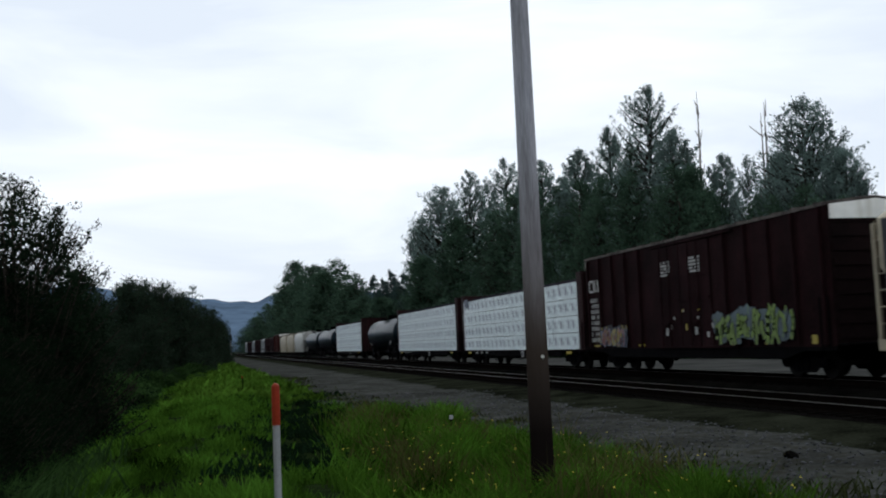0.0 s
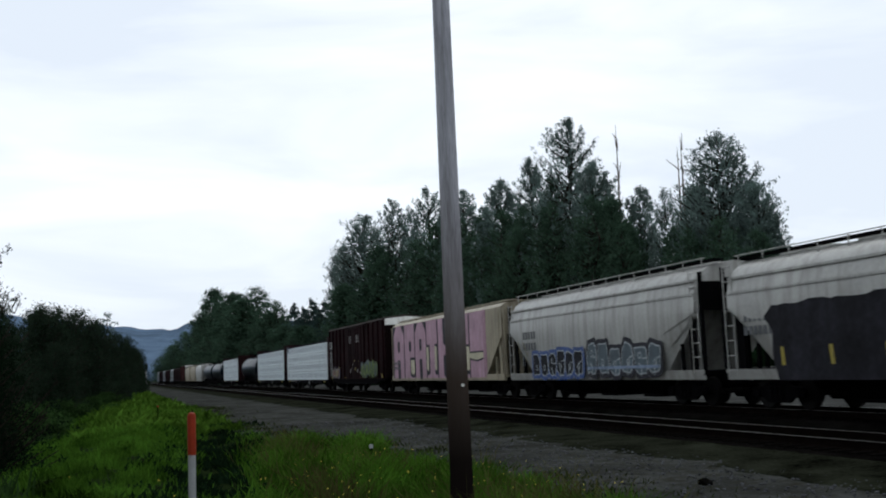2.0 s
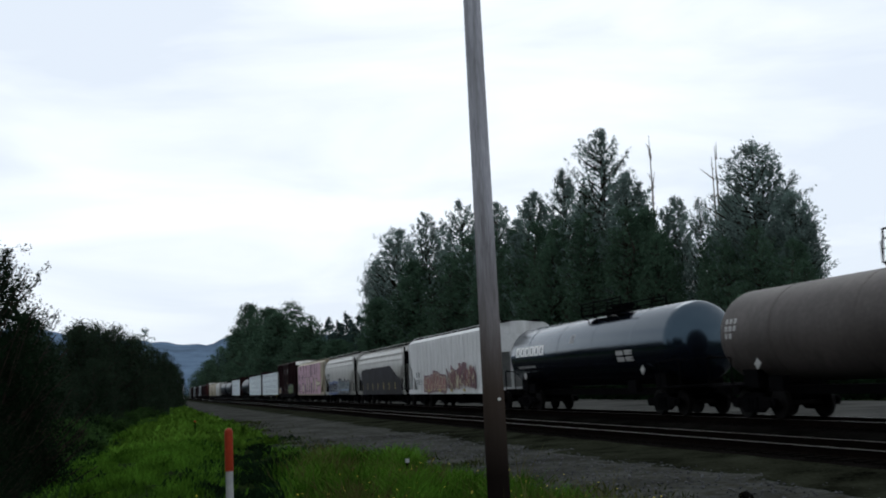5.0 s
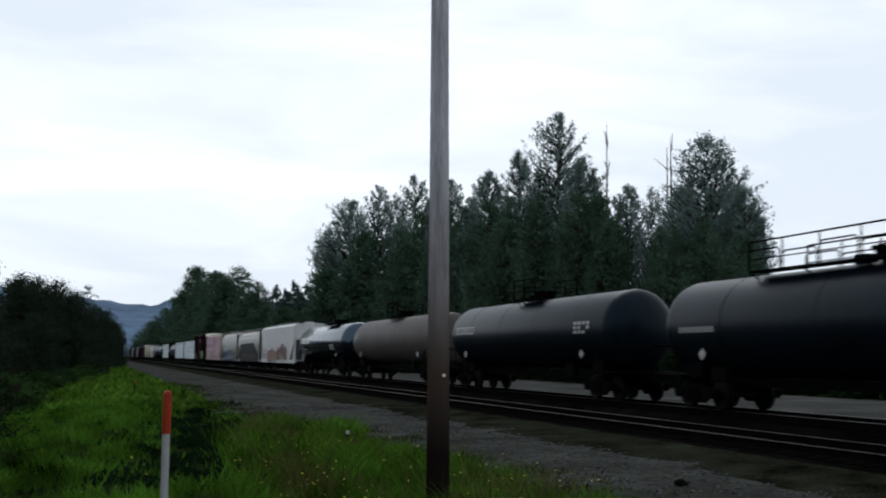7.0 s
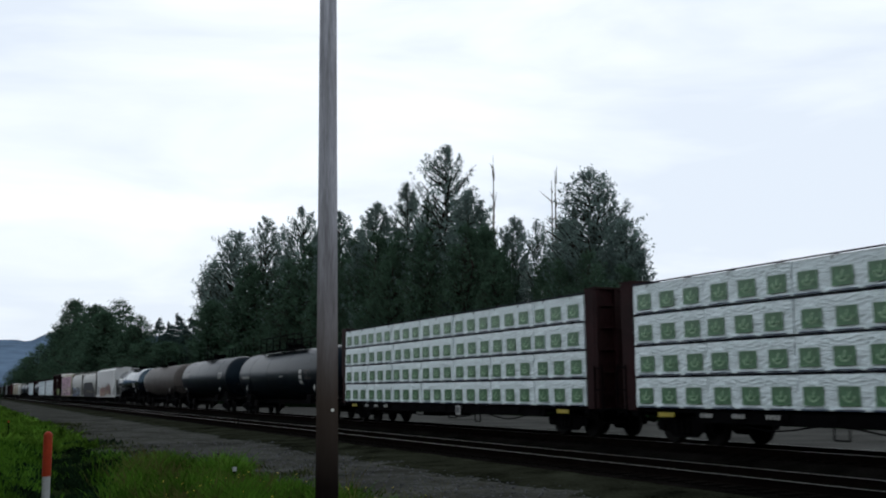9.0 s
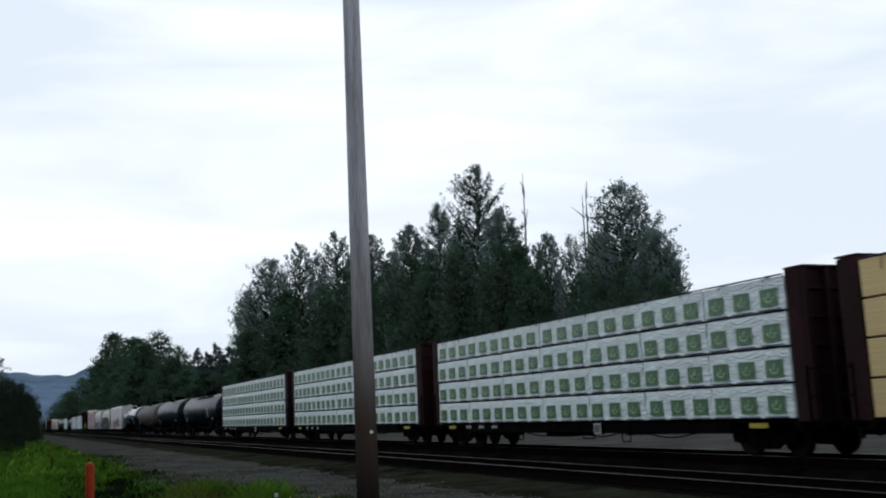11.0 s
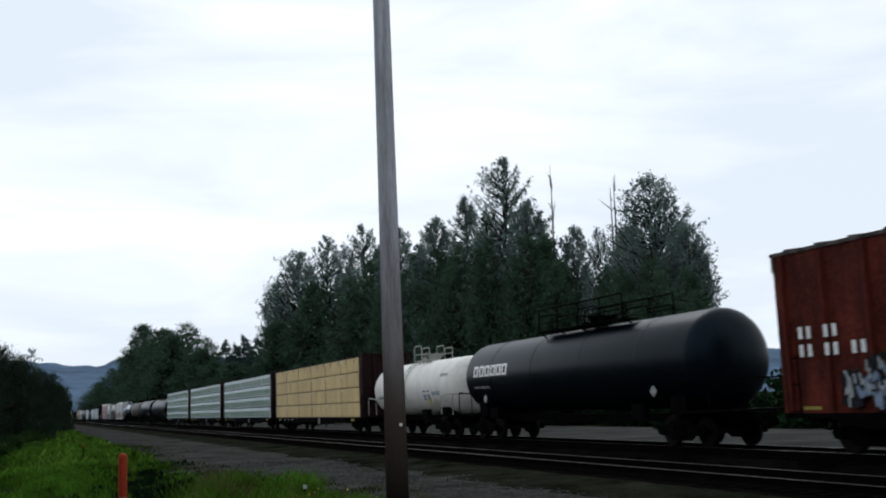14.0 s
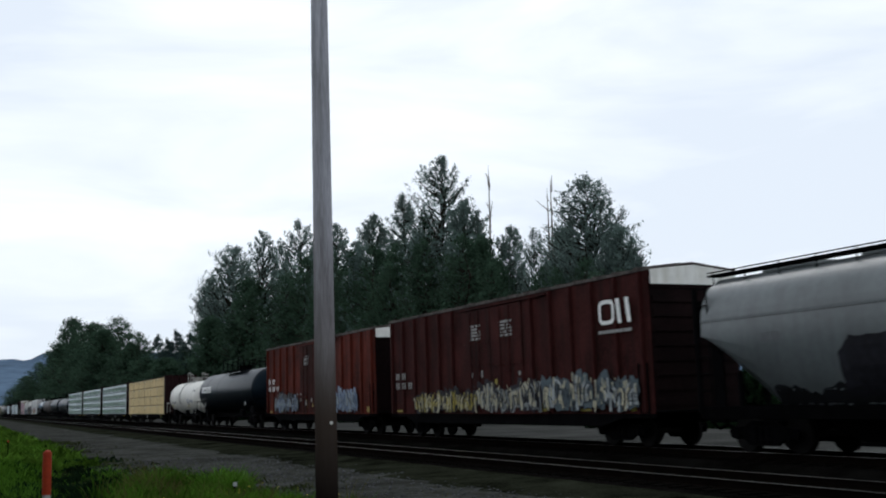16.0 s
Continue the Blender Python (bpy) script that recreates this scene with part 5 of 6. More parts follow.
def tank_car(name, label, y0, y1, paint, r=1.50, zc=2.72, platform=True, white=False, seed=1, trim=None, offset=0.0, rail=0.85):
    root, length = make_car(name, label, "tank car", y0, y1, 1.7)
    hl = length / 2 - 0.05
    trim = trim or M_UNDER
    head = r * 0.5
    # elliptical heads: y from the tip inwards, radius growing to r
    prof = [(-hl + head * (1 - math.cos(a)), r * max(0.03, math.sin(a))) for a in [math.pi / 2 * i / 9 for i in range(10)]]
    prof = prof + [(-y, q) for y, q in prof[::-1]]
    bm = bmesh.new()
    loft(bm, [[(q * math.sin(2 * math.pi * k / 48), y, zc + q * math.cos(2 * math.pi * k / 48)) for k in range(48)] for y, q in prof])
    part("tank_shell", bm, paint, root, smooth=True)
    for f in (-0.62, -0.2, 0.22, 0.64):
        bm = bmesh.new()
        y = f * hl
        loft(bm, [[((r + d) * math.sin(2 * math.pi * k / 40), y + o, zc + (r + d) * math.cos(2 * math.pi * k / 40)) for k in range(40)] for o, d in ((-0.06, -0.01), (-0.05, 0.008), (0.05, 0.008), (0.06, -0.01))])
        part("weld_band", bm, paint, root, smooth=True)
    for s in (-1, 1):
        bm = bmesh.new()
        yy = s * (hl - 1.65)
        box(bm, -1.15, 1.15, yy - 0.4, yy + 0.4, 0.95, zc - r * 0.72)
        box(bm, -1.45, 1.45, *sorted((s * (hl - 1.4), s * (hl + 0.35))), 1.0, 1.06)
        part("saddle", bm, M_UNDER, root)
        bm = bmesh.new()
        e = s * (hl + 0.3)
        path_tube(bm, [(-1.45, s * (hl - 1.1), 1.05), (-1.45, s * (hl - 1.1), 1.9), (-1.45, e - s * 0.1, 2.0), (-1.45, e, 1.9), (-1.45, e, 1.05)], 0.024)
        path_tube(bm, [(-1.45, e, 1.95), (1.45, e, 1.95), (1.45, e, 1.05)], 0.024)
        part("end_handrail", bm, trim, root)
        bm = bmesh.new()
        slab(bm, [(s * (hl - 2.5), 1.85), (s * (hl - 2.5) - 0.18, 1.67), (s * (hl - 2.5), 1.49), (s * (hl - 2.5) + 0.18, 1.67)], -1.40, 0.02)
        part("placard", bm, M_MARK if not white else M_YELLOW, root)
        bm = bmesh.new()
        box(bm, -1.45, -1.2, s * (hl - 3.4) - 0.35, s * (hl - 3.4) + 0.35, 0.85, 1.3)
        part("equipment_box", bm, M_UNDER, root)
    bm = bmesh.new()
    tube(bm, (0, offset, zc + r - 0.1), (0, offset, zc + r + 0.10), 0.34, seg=20)
    tube(bm, (0, offset, zc + r + 0.10), (0, offset, zc + r + 0.36), 0.36, 0.56, seg=20)
    tube(bm, (0, offset + 1.0, zc + r - 0.1), (0, offset + 1.0, zc + r + 0.24), 0.28, seg=16)
    for a in range(8):
        p, q = 0.46 * math.cos(a * 0.785), offset + 0.46 * math.sin(a * 0.785)
        tube(bm, (p, q, zc + r + 0.3), (p, q, zc + r + 0.42), 0.035, seg=6)
    part("manway", bm, trim, root, smooth=True)
    if platform:
        pl, wide = platform if isinstance(platform, float) else 2.4, 0.62 if white else 1.0
        z = zc + r + 0.02
        bm = bmesh.new()
        box(bm, -wide, -0.45, offset - pl / 2, offset + pl / 2, z - 0.02, z + 0.03)
        box(bm, 0.45, wide, offset - pl / 2, offset + pl / 2, z - 0.02, z + 0.03)
        for k in range(5):
            y = offset - pl / 2 + pl * k / 4
            tube(bm, (-wide + 0.02, y, z), (-0.5, y, zc + r * 0.82), 0.03, seg=5)
        part("platform", bm, trim, root)
        bays = max(2, round(pl / 1.5))
        for x in (-wide, wide):
            for k in range(bays):
                bm = bmesh.new()
                ya, yb = offset + pl / 2 - pl * k / bays, offset + pl / 2 - pl * (k + 0.92) / bays
                hh = (0.62 if k % 2 else 0.78) * (1.0 if white else rail / 1.1)
                path_tube(bm, [(x, ya, z), (x, ya, z + hh - 0.08), (x, ya - 0.1, z + hh), (x, yb + 0.1, z + hh), (x, yb, z + hh - 0.08), (x, yb, z)], 0.024)
                part("platform_rail", bm, trim, root)
            if not white:
                bm = bmesh.new()
                path_tube(bm, [(x, offset - pl / 2, z), (x, offset - pl / 2 + 0.1, z + rail), (x, offset + pl / 2 - 0.1, z + rail), (x, offset + pl / 2, z)], 0.028)
                for k in range(1, bays):
                    y = offset + pl / 2 - pl * k / bays
                    tube(bm, (x, y, z), (x, y, z + rail), 0.024, seg=5)
                part("top_rail", bm, trim, root)
            bm = bmesh.new()
            tube(bm, (x, offset - pl / 2, z + rail * 0.4), (x, offset + pl / 2, z + rail * 0.4), 0.018, seg=5)
            part("mid_rail", bm, trim, root)
        if white:
            bm = bmesh.new()
            for y in (offset + 0.55, offset + 1.0):
                path_tube(bm, [(-(r + 0.10) * math.sin(a), y, zc + (r + 0.10) * math.cos(a)) for a in [0.55 + 0.2 * i for i in range(8)]], 0.024)
            for i in range(9):
                a = 0.6 + 0.165 * i
                tube(bm, (-(r + 0.10) * math.sin(a), offset + 0.55, zc + (r + 0.10) * math.cos(a)), (-(r + 0.10) * math.sin(a), offset + 1.0, zc + (r + 0.10) * math.cos(a)), 0.018, seg=5)
            part("curved_ladder", bm, trim, root)
    return root, hl


def on_shell(root, r, zc, ya, z, width, height, cols, rows, material, name, seed=1, fill=0.62):
    """Marks that follow the curve of a tank's side."""
    rng = random.Random(seed)
    a0 = math.acos(max(-1, min(1, (z - zc) / r)))
    step = height / r / rows
    cw = width / cols
    for i in range(rows):
        for c in range(cols):
            if rows > 1 and rng.random() < 0.12:
                continue
            bm = bmesh.new()
            b0, b1 = a0 + i * step, a0 + (i + 0.72) * step
            y = ya - c * cw
            vs = []
            for k in range(5):
                a = b0 + (b1 - b0) * k / 4
                for yy in (y, y - cw * fill):
                    vs.append(bm.verts.new((-(r + 0.006) * math.sin(a), yy, zc + (r + 0.006) * math.cos(a))))
            for k in range(4):
                bm.faces.new((vs[2 * k], vs[2 * k + 1], vs[2 * k + 3], vs[2 * k + 2]))
            part(name, bm, material, root)


def block_word(root, r, zc, ya, z, width, height, material):
    """A company's word mark as plain blocks: open squares side by side on a tank's side."""
    a0 = math.acos((z - zc) / r)
    n, cw, h = 6, width / 6, height / r

    def patch(bm, y_a, y_b, f0, f1):
        vs = []
        for k in range(4):
            a = a0 + h * (f0 + (f1 - f0) * k / 3)
            for yy in (y_a, y_b):
                vs.append(bm.verts.new((-(r + 0.006) * math.sin(a), yy, zc + (r + 0.006) * math.cos(a))))
        for k in range(3):
            bm.faces.new((vs[2 * k], vs[2 * k + 1], vs[2 * k + 3], vs[2 * k + 2]))
    for i in range(n):
        y = ya - i * cw
        t, e = cw * 0.24, y - cw * 0.84
        bm = bmesh.new()
        patch(bm, y, y - t, 0, 1)
        patch(bm, e + t, e, 0, 1)
        patch(bm, y - t, e + t, 0, 0.2)
        patch(bm, y - t, e + t, 0.8, 1)
        bmesh.ops.remove_doubles(bm, verts=bm.verts[:], dist=0.002)
        part("word_block", bm, material, root, "white painted block of a word mark")


PACKS = {}


def centerbeam(name, label, y0, y1, load="green", seed=1):
    """A centre-beam flat car with bulkheads, its load strapped on either side of the beam."""
    root, length = make_car(name, label, "lumber car", y0 + 1.05, y1 - 1.05, 2.7)
    hl, ll = length / 2, length / 2 - 1.05
    deck, top = 0.92, 4.42
    load_top = 4.16 if load == "white" else top
    bm = bmesh.new()
    box(bm, -1.42, 1.42, -hl, hl, 0.86, deck - 0.005)
    prism(bm, [(-1.46, 0.62), (-1.36, 0.62), (-1.36, 0.86), (-1.46, 0.86)], -hl + 3.6, hl - 3.6)
    n = 16
    for i in range(n):
        y = -hl + 1 + (length - 2) * i / (n - 1)
        box(bm, -1.5, -1.42, y - 0.12, y + 0.12, 0.74, 0.88)
    part("deck", bm, M_UNDER, root)
    bm = bmesh.new()
    box(bm, -0.06, 0.06, -hl + 0.3, hl - 0.3, deck, top - 0.1)
    box(bm, -0.22, 0.22, -hl + 0.2, hl - 0.2, top - 0.12, top + 0.06)
    part("centre_beam", bm, M_BULK, root)
    for s in (-1, 1):
        bm = bmesh.new()
        ya, yb = sorted((s * (ll + 0.06), s * (hl - 0.1)))
        box(bm, -1.46, 1.46, *sorted((s * (ll + 0.04), s * (ll + 0.52))), 0.9, top + 0.12)
        bulkhead = part("bulkhead", bm, M_BULK, root, "dark red ribbed steel bulkhead")
        for x in (-1.38, -0.7, 0, 0.7, 1.38):
            bm = bmesh.new()
            box(bm, x - 0.07, x + 0.07, *sorted((s * (ll + 0.522), s * (ll + 0.66))), 0.92, top + 0.10)
            part("bulkhead_post", bm, M_BULK, bulkhead)
        for i in range(5):
            bm = bmesh.new()
            z = 1.3 + 0.68 * i
            box(bm, -1.44, 1.44, *sorted((s * (ll + 0.522), s * (ll + 0.60))), z, z + 0.09)
            part("bulkhead_rib", bm, M_BULK, bulkhead)
        bm = bmesh.new()
        box(bm, -1.48, 1.48, *sorted((s * (ll + 0.02), s * (ll + 0.68))), top + 0.124, top + 0.17)
        part("bulkhead_cap", bm, M_BULK, bulkhead)
        ladder(root, -1.48, s * (hl - 0.35), 0.7, 2.2, M_UNDER)
        bm = bmesh.new()
        box(bm, -1.505, -1.5, *sorted((s * (ll - 1.0), s * (ll - 1.7))), 0.74, 0.86)
        part("reflector", bm, M_YELLOW, root)
    for k in range(3):
        bars(root, -1.502, ll - 2.8 - 1.2 * k, 0.86, 0.5, 0.16, 1, 4, M_MARK, seed=seed, fill=0.6)
    bm = bmesh.new()
    path_tube(bm, [(-1.4, -1.6, 0.8), (-1.4, -1.6, 0.42), (-1.4, -0.9, 0.42), (-1.4, -0.9, 0.8)], 0.025)
    part("step", bm, M_UNDER, root)
    bm = bmesh.new()
    path_tube(bm, [(-1.38, ll - 3.4 - (2 * ll - 6.8) * k / 24, 0.56 + 0.09 * math.cos(k * math.pi / 3)) for k in range(25)], 0.022)
    for k in range(5):
        y = ll - 3.4 - (2 * ll - 6.8) * k / 4
        tube(bm, (-1.38, y, 0.62), (-1.38, y, 0.86), 0.018, seg=5)
    part("brake_pipe", bm, M_UNDER, root)
    for k in (0.34, 0.66):
        bm = bmesh.new()
        y = ll - 2 * ll * k
        path_tube(bm, [(-1.44, y - 0.22, 0.84), (-1.44, y - 0.22, 0.34), (-1.44, y + 0.22, 0.34), (-1.44, y + 0.22, 0.84)], 0.022)
        part("stirrup", bm, M_UNDER, root)
    bm = bmesh.new()
    box(bm, -1.2, 0.2, 0.4, 2.0, 0.45, 0.85)
    part("brake_gear", bm, M_UNDER, root)
    bm = bmesh.new()
    box(bm, -1.53, -1.50, -2.2, -1.8, 0.56, 0.90)
    board = part("placard_board", bm, M_MARK, root, "pale framed placard board")
    bm = bmesh.new()
    box(bm, -1.536, -1.531, -2.15, -1.85, 0.61, 0.85)
    part("placard", bm, M_MARKDARK, board)
    rng = random.Random(seed)
    tiers = 4
    th = (load_top - deck) / tiers
    gap = {"white": 0.03, "wood": 0.036}.get(load, 0.058)
    if load == "wood":
        cols = 18
        pw = 2 * ll / cols
        key = ("wood", round(pw, 2))
        if key not in PACKS:
            bm = bmesh.new()
            box(bm, 0, 1.34, -pw / 2 + 0.024, pw / 2 - 0.024, gap + 0.004, th - 0.004)
            bmesh.ops.bevel(bm, geom=bm.edges[:], offset=0.02, segments=1, affect="EDGES")
            PACKS[key] = to_mesh("board_pack", bm, M_WOOD)
        for side in (-1, 1):
            for i in range(tiers):
                for c in range(cols):
                    o = shared("board_pack", PACKS[key], root, (-1.48 + rng.uniform(-0.012, 0.012) if side < 0 else 0.12, ll - (c + 0.5) * pw, deck + i * th))
        for c in range(3, cols, 3):
            y = ll - c * pw + rng.uniform(-0.02, 0.02)
            bm = bmesh.new()
            box(bm, -1.503, -1.495, y - 0.012, y + 0.012, deck, load_top)
            part("strap", bm, M_GAP, root)
            for i in range(tiers):
                bm = bmesh.new()
                box(bm, -1.507, -1.497, y - 0.32, y - 0.06, deck + (i + 1) * th - 0.16, deck + (i + 1) * th - 0.05)
                part("paper_tag", bm, M_TAG, root)
    else:
        cols, per = (7, 3) if load == "green" else (6, 4)
        pw = 2 * ll / cols
        key = (load, round(pw, 1))
        if key not in PACKS:
            bm = bmesh.new()
            box(bm, 0, 1.34, -pw / 2 + 0.015, pw / 2 - 0.015, gap + 0.004, th - 0.004)
            bmesh.ops.subdivide_edges(bm, edges=[e for e in bm.edges], cuts=6, use_grid_fill=True)
            for v in bm.verts:
                if v.co.x < 0.01:
                    v.co.x += 0.022 * noise.noise((v.co.y * 2.3, v.co.z * 3, 4))
            body = to_mesh("lumber_pack", bm, M_WRAP)
            q, d, band = bmesh.new(), bmesh.new(), bmesh.new()
            if load == "green":
                box(q, -0.032, -0.024, -0.31, 0.31, 0.17, 0.60)
                stroke(d, [(0.15 * math.cos(a), 0.40 + 0.13 * math.sin(a)) for a in [3.3 + 0.36 * j for j in range(9)]], 0.04, -0.032, 0.004)
                stroke(d, [(0.03, 0.36), (-0.02, 0.50)], 0.03, -0.0325, 0.004)
                box(band, -0.030, -0.024, -0.42, 0.42, 0.066, 0.10)
            else:
                box(q, -0.032, -0.024, -0.09, 0.09, 0.24, 0.62)
                box(d, -0.034, -0.026, -0.32, -0.27, 0.22, 0.40)
                box(band, -0.030, -0.024, 0.24, 0.30, 0.46, 0.66)
            PACKS[key] = (body, to_mesh("print", q, M_PRINT if load == "green" else M_PRINTGREY), to_mesh("print_mark", d, M_PRINTPALE if load == "green" else M_PRINTGREY),
                          to_mesh("print_band", band, M_PRINTBLUE if load == "green" else M_PRINTGREY))
        body, q, d, band = PACKS[key]
        for side in (-1, 1):
            for i in range(tiers):
                for c in range(cols):
                    o = shared("lumber_pack", body, root, (-1.48 + rng.uniform(-0.012, 0.012) if side < 0 else 0.12, ll - (c + 0.5) * pw + rng.uniform(-0.01, 0.01), deck + i * th))
                    slip = rng.uniform(-0.09, 0.09)
                    for k in range(per if side < 0 else 0):
                        yc = pw / 2 - 0.025 - (k + 0.5) * (pw - 0.05) / per
                        yc += rng.uniform(-0.12, 0.12) if load == "white" else slip
                        shared("print", q, o, (0, yc, 0))
                        shared("print_mark", d, o, (0, yc, 0))
                        shared("print_band", band, o, (0, yc, 0))
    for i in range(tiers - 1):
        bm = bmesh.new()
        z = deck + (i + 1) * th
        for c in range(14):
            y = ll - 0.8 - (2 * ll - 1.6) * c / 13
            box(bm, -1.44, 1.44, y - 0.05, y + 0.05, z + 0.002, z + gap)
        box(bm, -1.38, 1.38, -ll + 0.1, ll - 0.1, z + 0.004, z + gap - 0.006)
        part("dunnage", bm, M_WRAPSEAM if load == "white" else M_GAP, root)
    bm = bmesh.new()
    tube(bm, (-1.5, -ll, load_top + 0.03), (-1.5, ll, load_top + 0.03), 0.022, seg=6)
    part("edge_protector", bm, M_GAP, root)
    # tie-down winches along the top of the beam and the cables over the load
    for c in range(13):
        bm = bmesh.new()
        y = ll - 0.7 - (2 * ll - 1.4) * c / 12
        path_tube(bm, [(-0.2, y, top + 0.05), (-1.50, y, load_top + 0.02), (-1.52, y, load_top - (0.1 if load != "wood" else 0.3))], 0.014, 4)
        part("tie_down", bm, M_GAP, root)
    return root, ll


# ---- the cars in order, far end and near end along the line at the start ----
def lumber(y0, y1, load, label, seed):
    return centerbeam("lumber_flatcar", label, y0, y1, load, seed)


L_DARKHOP = "distant dark weathered covered hopper car"
for i in range(9):
    hopper("hopper_car", L_DARKHOP, 418 - 18.4 * i, 401 - 18.4 * i, M_BOXDARK if i % 3 else M_HOPDARK, "flat", 8, seed=i)
boxcar("boxcar", "brown boxcar with a pale yellow end", 251.5, 234.5, M_BOXBROWN, seed=40)
for i in range(3):
    hopper("hopper_car", "pale beige covered hopper car", 232 - 18.2 * i + 0.2, 232 - 18.2 * i - 16.6, M_HOPBEIGE if i < 2 else M_HOPGREY, "round", seed=50 + i)
for i in range(2):
    tank_car("tank_car", "glossy black tank car", 175.5 - 19 * i, 158.6 - 19 * i, M_TANKBLACK, 1.48, 2.58, seed=60 + i)
lumber(134, 113, "white", "centre-beam flat car stacked with white-wrapped lumber packs", 3)
tank_car("tank_car", "glossy black tank car between lumber cars", 108.8, 92.8, M_TANKBLACK, 1.48, 2.58, seed=63)
lumber(90.6, 69.4, "white", "centre-beam flat car stacked with white-wrapped lumber packs", 4)
lumber(66.9, 45.5, "white", "centre-beam flat car with white-wrapped lumber, one pack printed blue", 5)

bm = bmesh.new()
slab(bm, [(10.2, 3.95), (10.2, 4.3), (9.3, 4.3), (9.3, 3.75), (9.9, 3.75)], -1.53, 0.006)
part("print", bm, M_PRINTBLUE, CARS[-1][0], "blue printed emblem on one wrapped pack")

# brown boxcar with a green and yellow throw-up
car, hl, hw = boxcar("boxcar", "dark brown ribbed boxcar with green and yellow graffiti", 44.0, 25.3, M_BOXDARK, 5.0, seed=7)
graffiti(car, -hw - 0.115, -hl + 6.6, -hl + 2.0, 0.98, 2.45, 5, M_TEAL, M_GREENPAINT, M_BLACKPAINT, M_GREENPAINT, 14, "sprayed green and yellow letters with pale blue edges")
graffiti(car, -hw - 0.115, hl - 1.7, hl - 4.6, 0.98, 2.05, 4, M_BLACKPAINT, M_REDPAINT, M_PALEBLUE, M_YELLOW, 12, "sprayed red scrawl")
bars(car, -hw - 0.113, hl - 0.7, 3.2, 1.0, 2.0, 8, 6, M_MARK, seed=3, fill=0.5)


def logo(root, x, y, z, w, h, material):
    """A company's emblem as plain shapes: a rounded block and two slanting bars."""
    bm = bmesh.new()
    ring = [(y - w * (0.24 + 0.21 * math.copysign(abs(math.cos(a)) ** 0.5, math.cos(a))), z + h * 0.43 * math.copysign(abs(math.sin(a)) ** 0.5, math.sin(a))) for a in [math.pi * k / 10 for k in range(21)]]
    stroke(bm, ring, h * 0.16, x, 0.005)
    for k in (0.58, 0.86):
        slab(bm, [(y - k * w + 0.05 * w, z + h * 0.5), (y - k * w - 0.01 * w, z - h * 0.5), (y - k * w - 0.12 * w, z - h * 0.5), (y - k * w - 0.06 * w, z + h * 0.5)], x, 0.005)
    part("logo", bm, material, root, "plain white emblem")


logo(car, -hw - 0.113, hl - 0.6, 3.75, 1.15, 0.55, M_MARK)

# beige hopper painted over with huge pink capitals
car, hl = hopper("hopper_car", "beige ribbed hopper car covered in huge pink graffiti capitals", 23.5, 3.0, M_HOPBEIGE, "flat", 14, walk_mat=M_HOPBEIGE, fillmat=M_PINK)
bm = bmesh.new()
slab(bm, [(hl - 0.8, 1.0), (hl - 0.8, 4.28), (-hl + 2.75, 4.28), (-hl + 2.75, 1.0)], -1.562, 0.05)
part("pink_field", bm, M_PINK, car, "flat coat of pink spray paint")
# the capitals are cut out of the pink by black and cream shapes: (kind, far, near, foot, top) as parts of each letter's cell
CUTS = {
    "A": (("k", 0.42, 0.60, 0.48, 0.70), ("k", 0.40, 0.62, -0.03, 0.34), ("t", 0.0, 0.28, 0.80, 1.0), ("t", 1.0, 0.72, 0.80, 1.0)),
    "P": (("k", 0.45, 0.66, 0.48, 0.68), ("k", 0.55, 1.0, 0.0, 0.38), ("c", 0.62, 0.94, 0.06, 0.33)),
    "T": (("k", 0.0, 0.30, 0.04, 0.58), ("c", 0.02, 0.2, 0.12, 0.54), ("k", 0.72, 1.0, 0.04, 0.58), ("c", 0.74, 0.9, 0.12, 0.54)),
    "H": (("k", 0.38, 0.62, 0.54, 1.0), ("k", 0.38, 0.62, 0.0, 0.38)),
    "Y": (("k", 0.38, 0.66, 0.64, 1.0), ("p", 0.46, 0.54, 0.68, 1.0), ("k", 0.0, 0.28, 0.06, 0.52), ("c", 0.02, 0.16, 0.12, 0.48), ("k", 0.74, 1.0, 0.04, 0.52), ("c", 0.78, 1.0, 0.10, 0.48)),
    "!": (("k", 0.0, 1.0, 0.24, 0.40), ("c", 0.0, 1.0, 0.265, 0.375)),
}
SPRAY = {"k": M_BLACKPAINT, "t": M_BLACKPAINT, "c": M_CREAM, "p": M_PINK}
cells = (9.55, 6.95, 4.6, 2.2, 0.0, -2.7, -5.4, -7.45)
for ch, ya, yb in zip("APATHY!", cells, cells[1:]):
    for kind, f, g, lo, hi in CUTS[ch]:
        a, b = ya + (yb - ya) * f, ya + (yb - ya) * g
        za, zb = 1.02 + 3.24 * lo, 1.02 + 3.24 * hi
        bm = bmesh.new()
        if kind == "t":
            slab(bm, [(a, za), (a, zb), (b, zb)], -1.623, 0.006)
        else:
            slab(bm, [(a, za + 0.12), (a, zb), (b, zb), (b, za + 0.10), ((a + b) / 2, za)], -1.623, 0.012 if kind in "cp" else 0.006)
        part("paint_shape", bm, SPRAY[kind], car)
    bm = bmesh.new()
    slab(bm, [(ya + 0.09, 1.0), (ya + 0.07, 4.27), (ya - 0.06, 4.27), (ya - 0.09, 1.0)], -1.621, 0.005)
    part("paint_outline", bm, M_BLACKPAINT, car)
bars(car, -1.63, hl - 0.95, 2.05, 1.5, 0.62, 2, 5, M_MARKDARK, seed=8, fill=0.6)

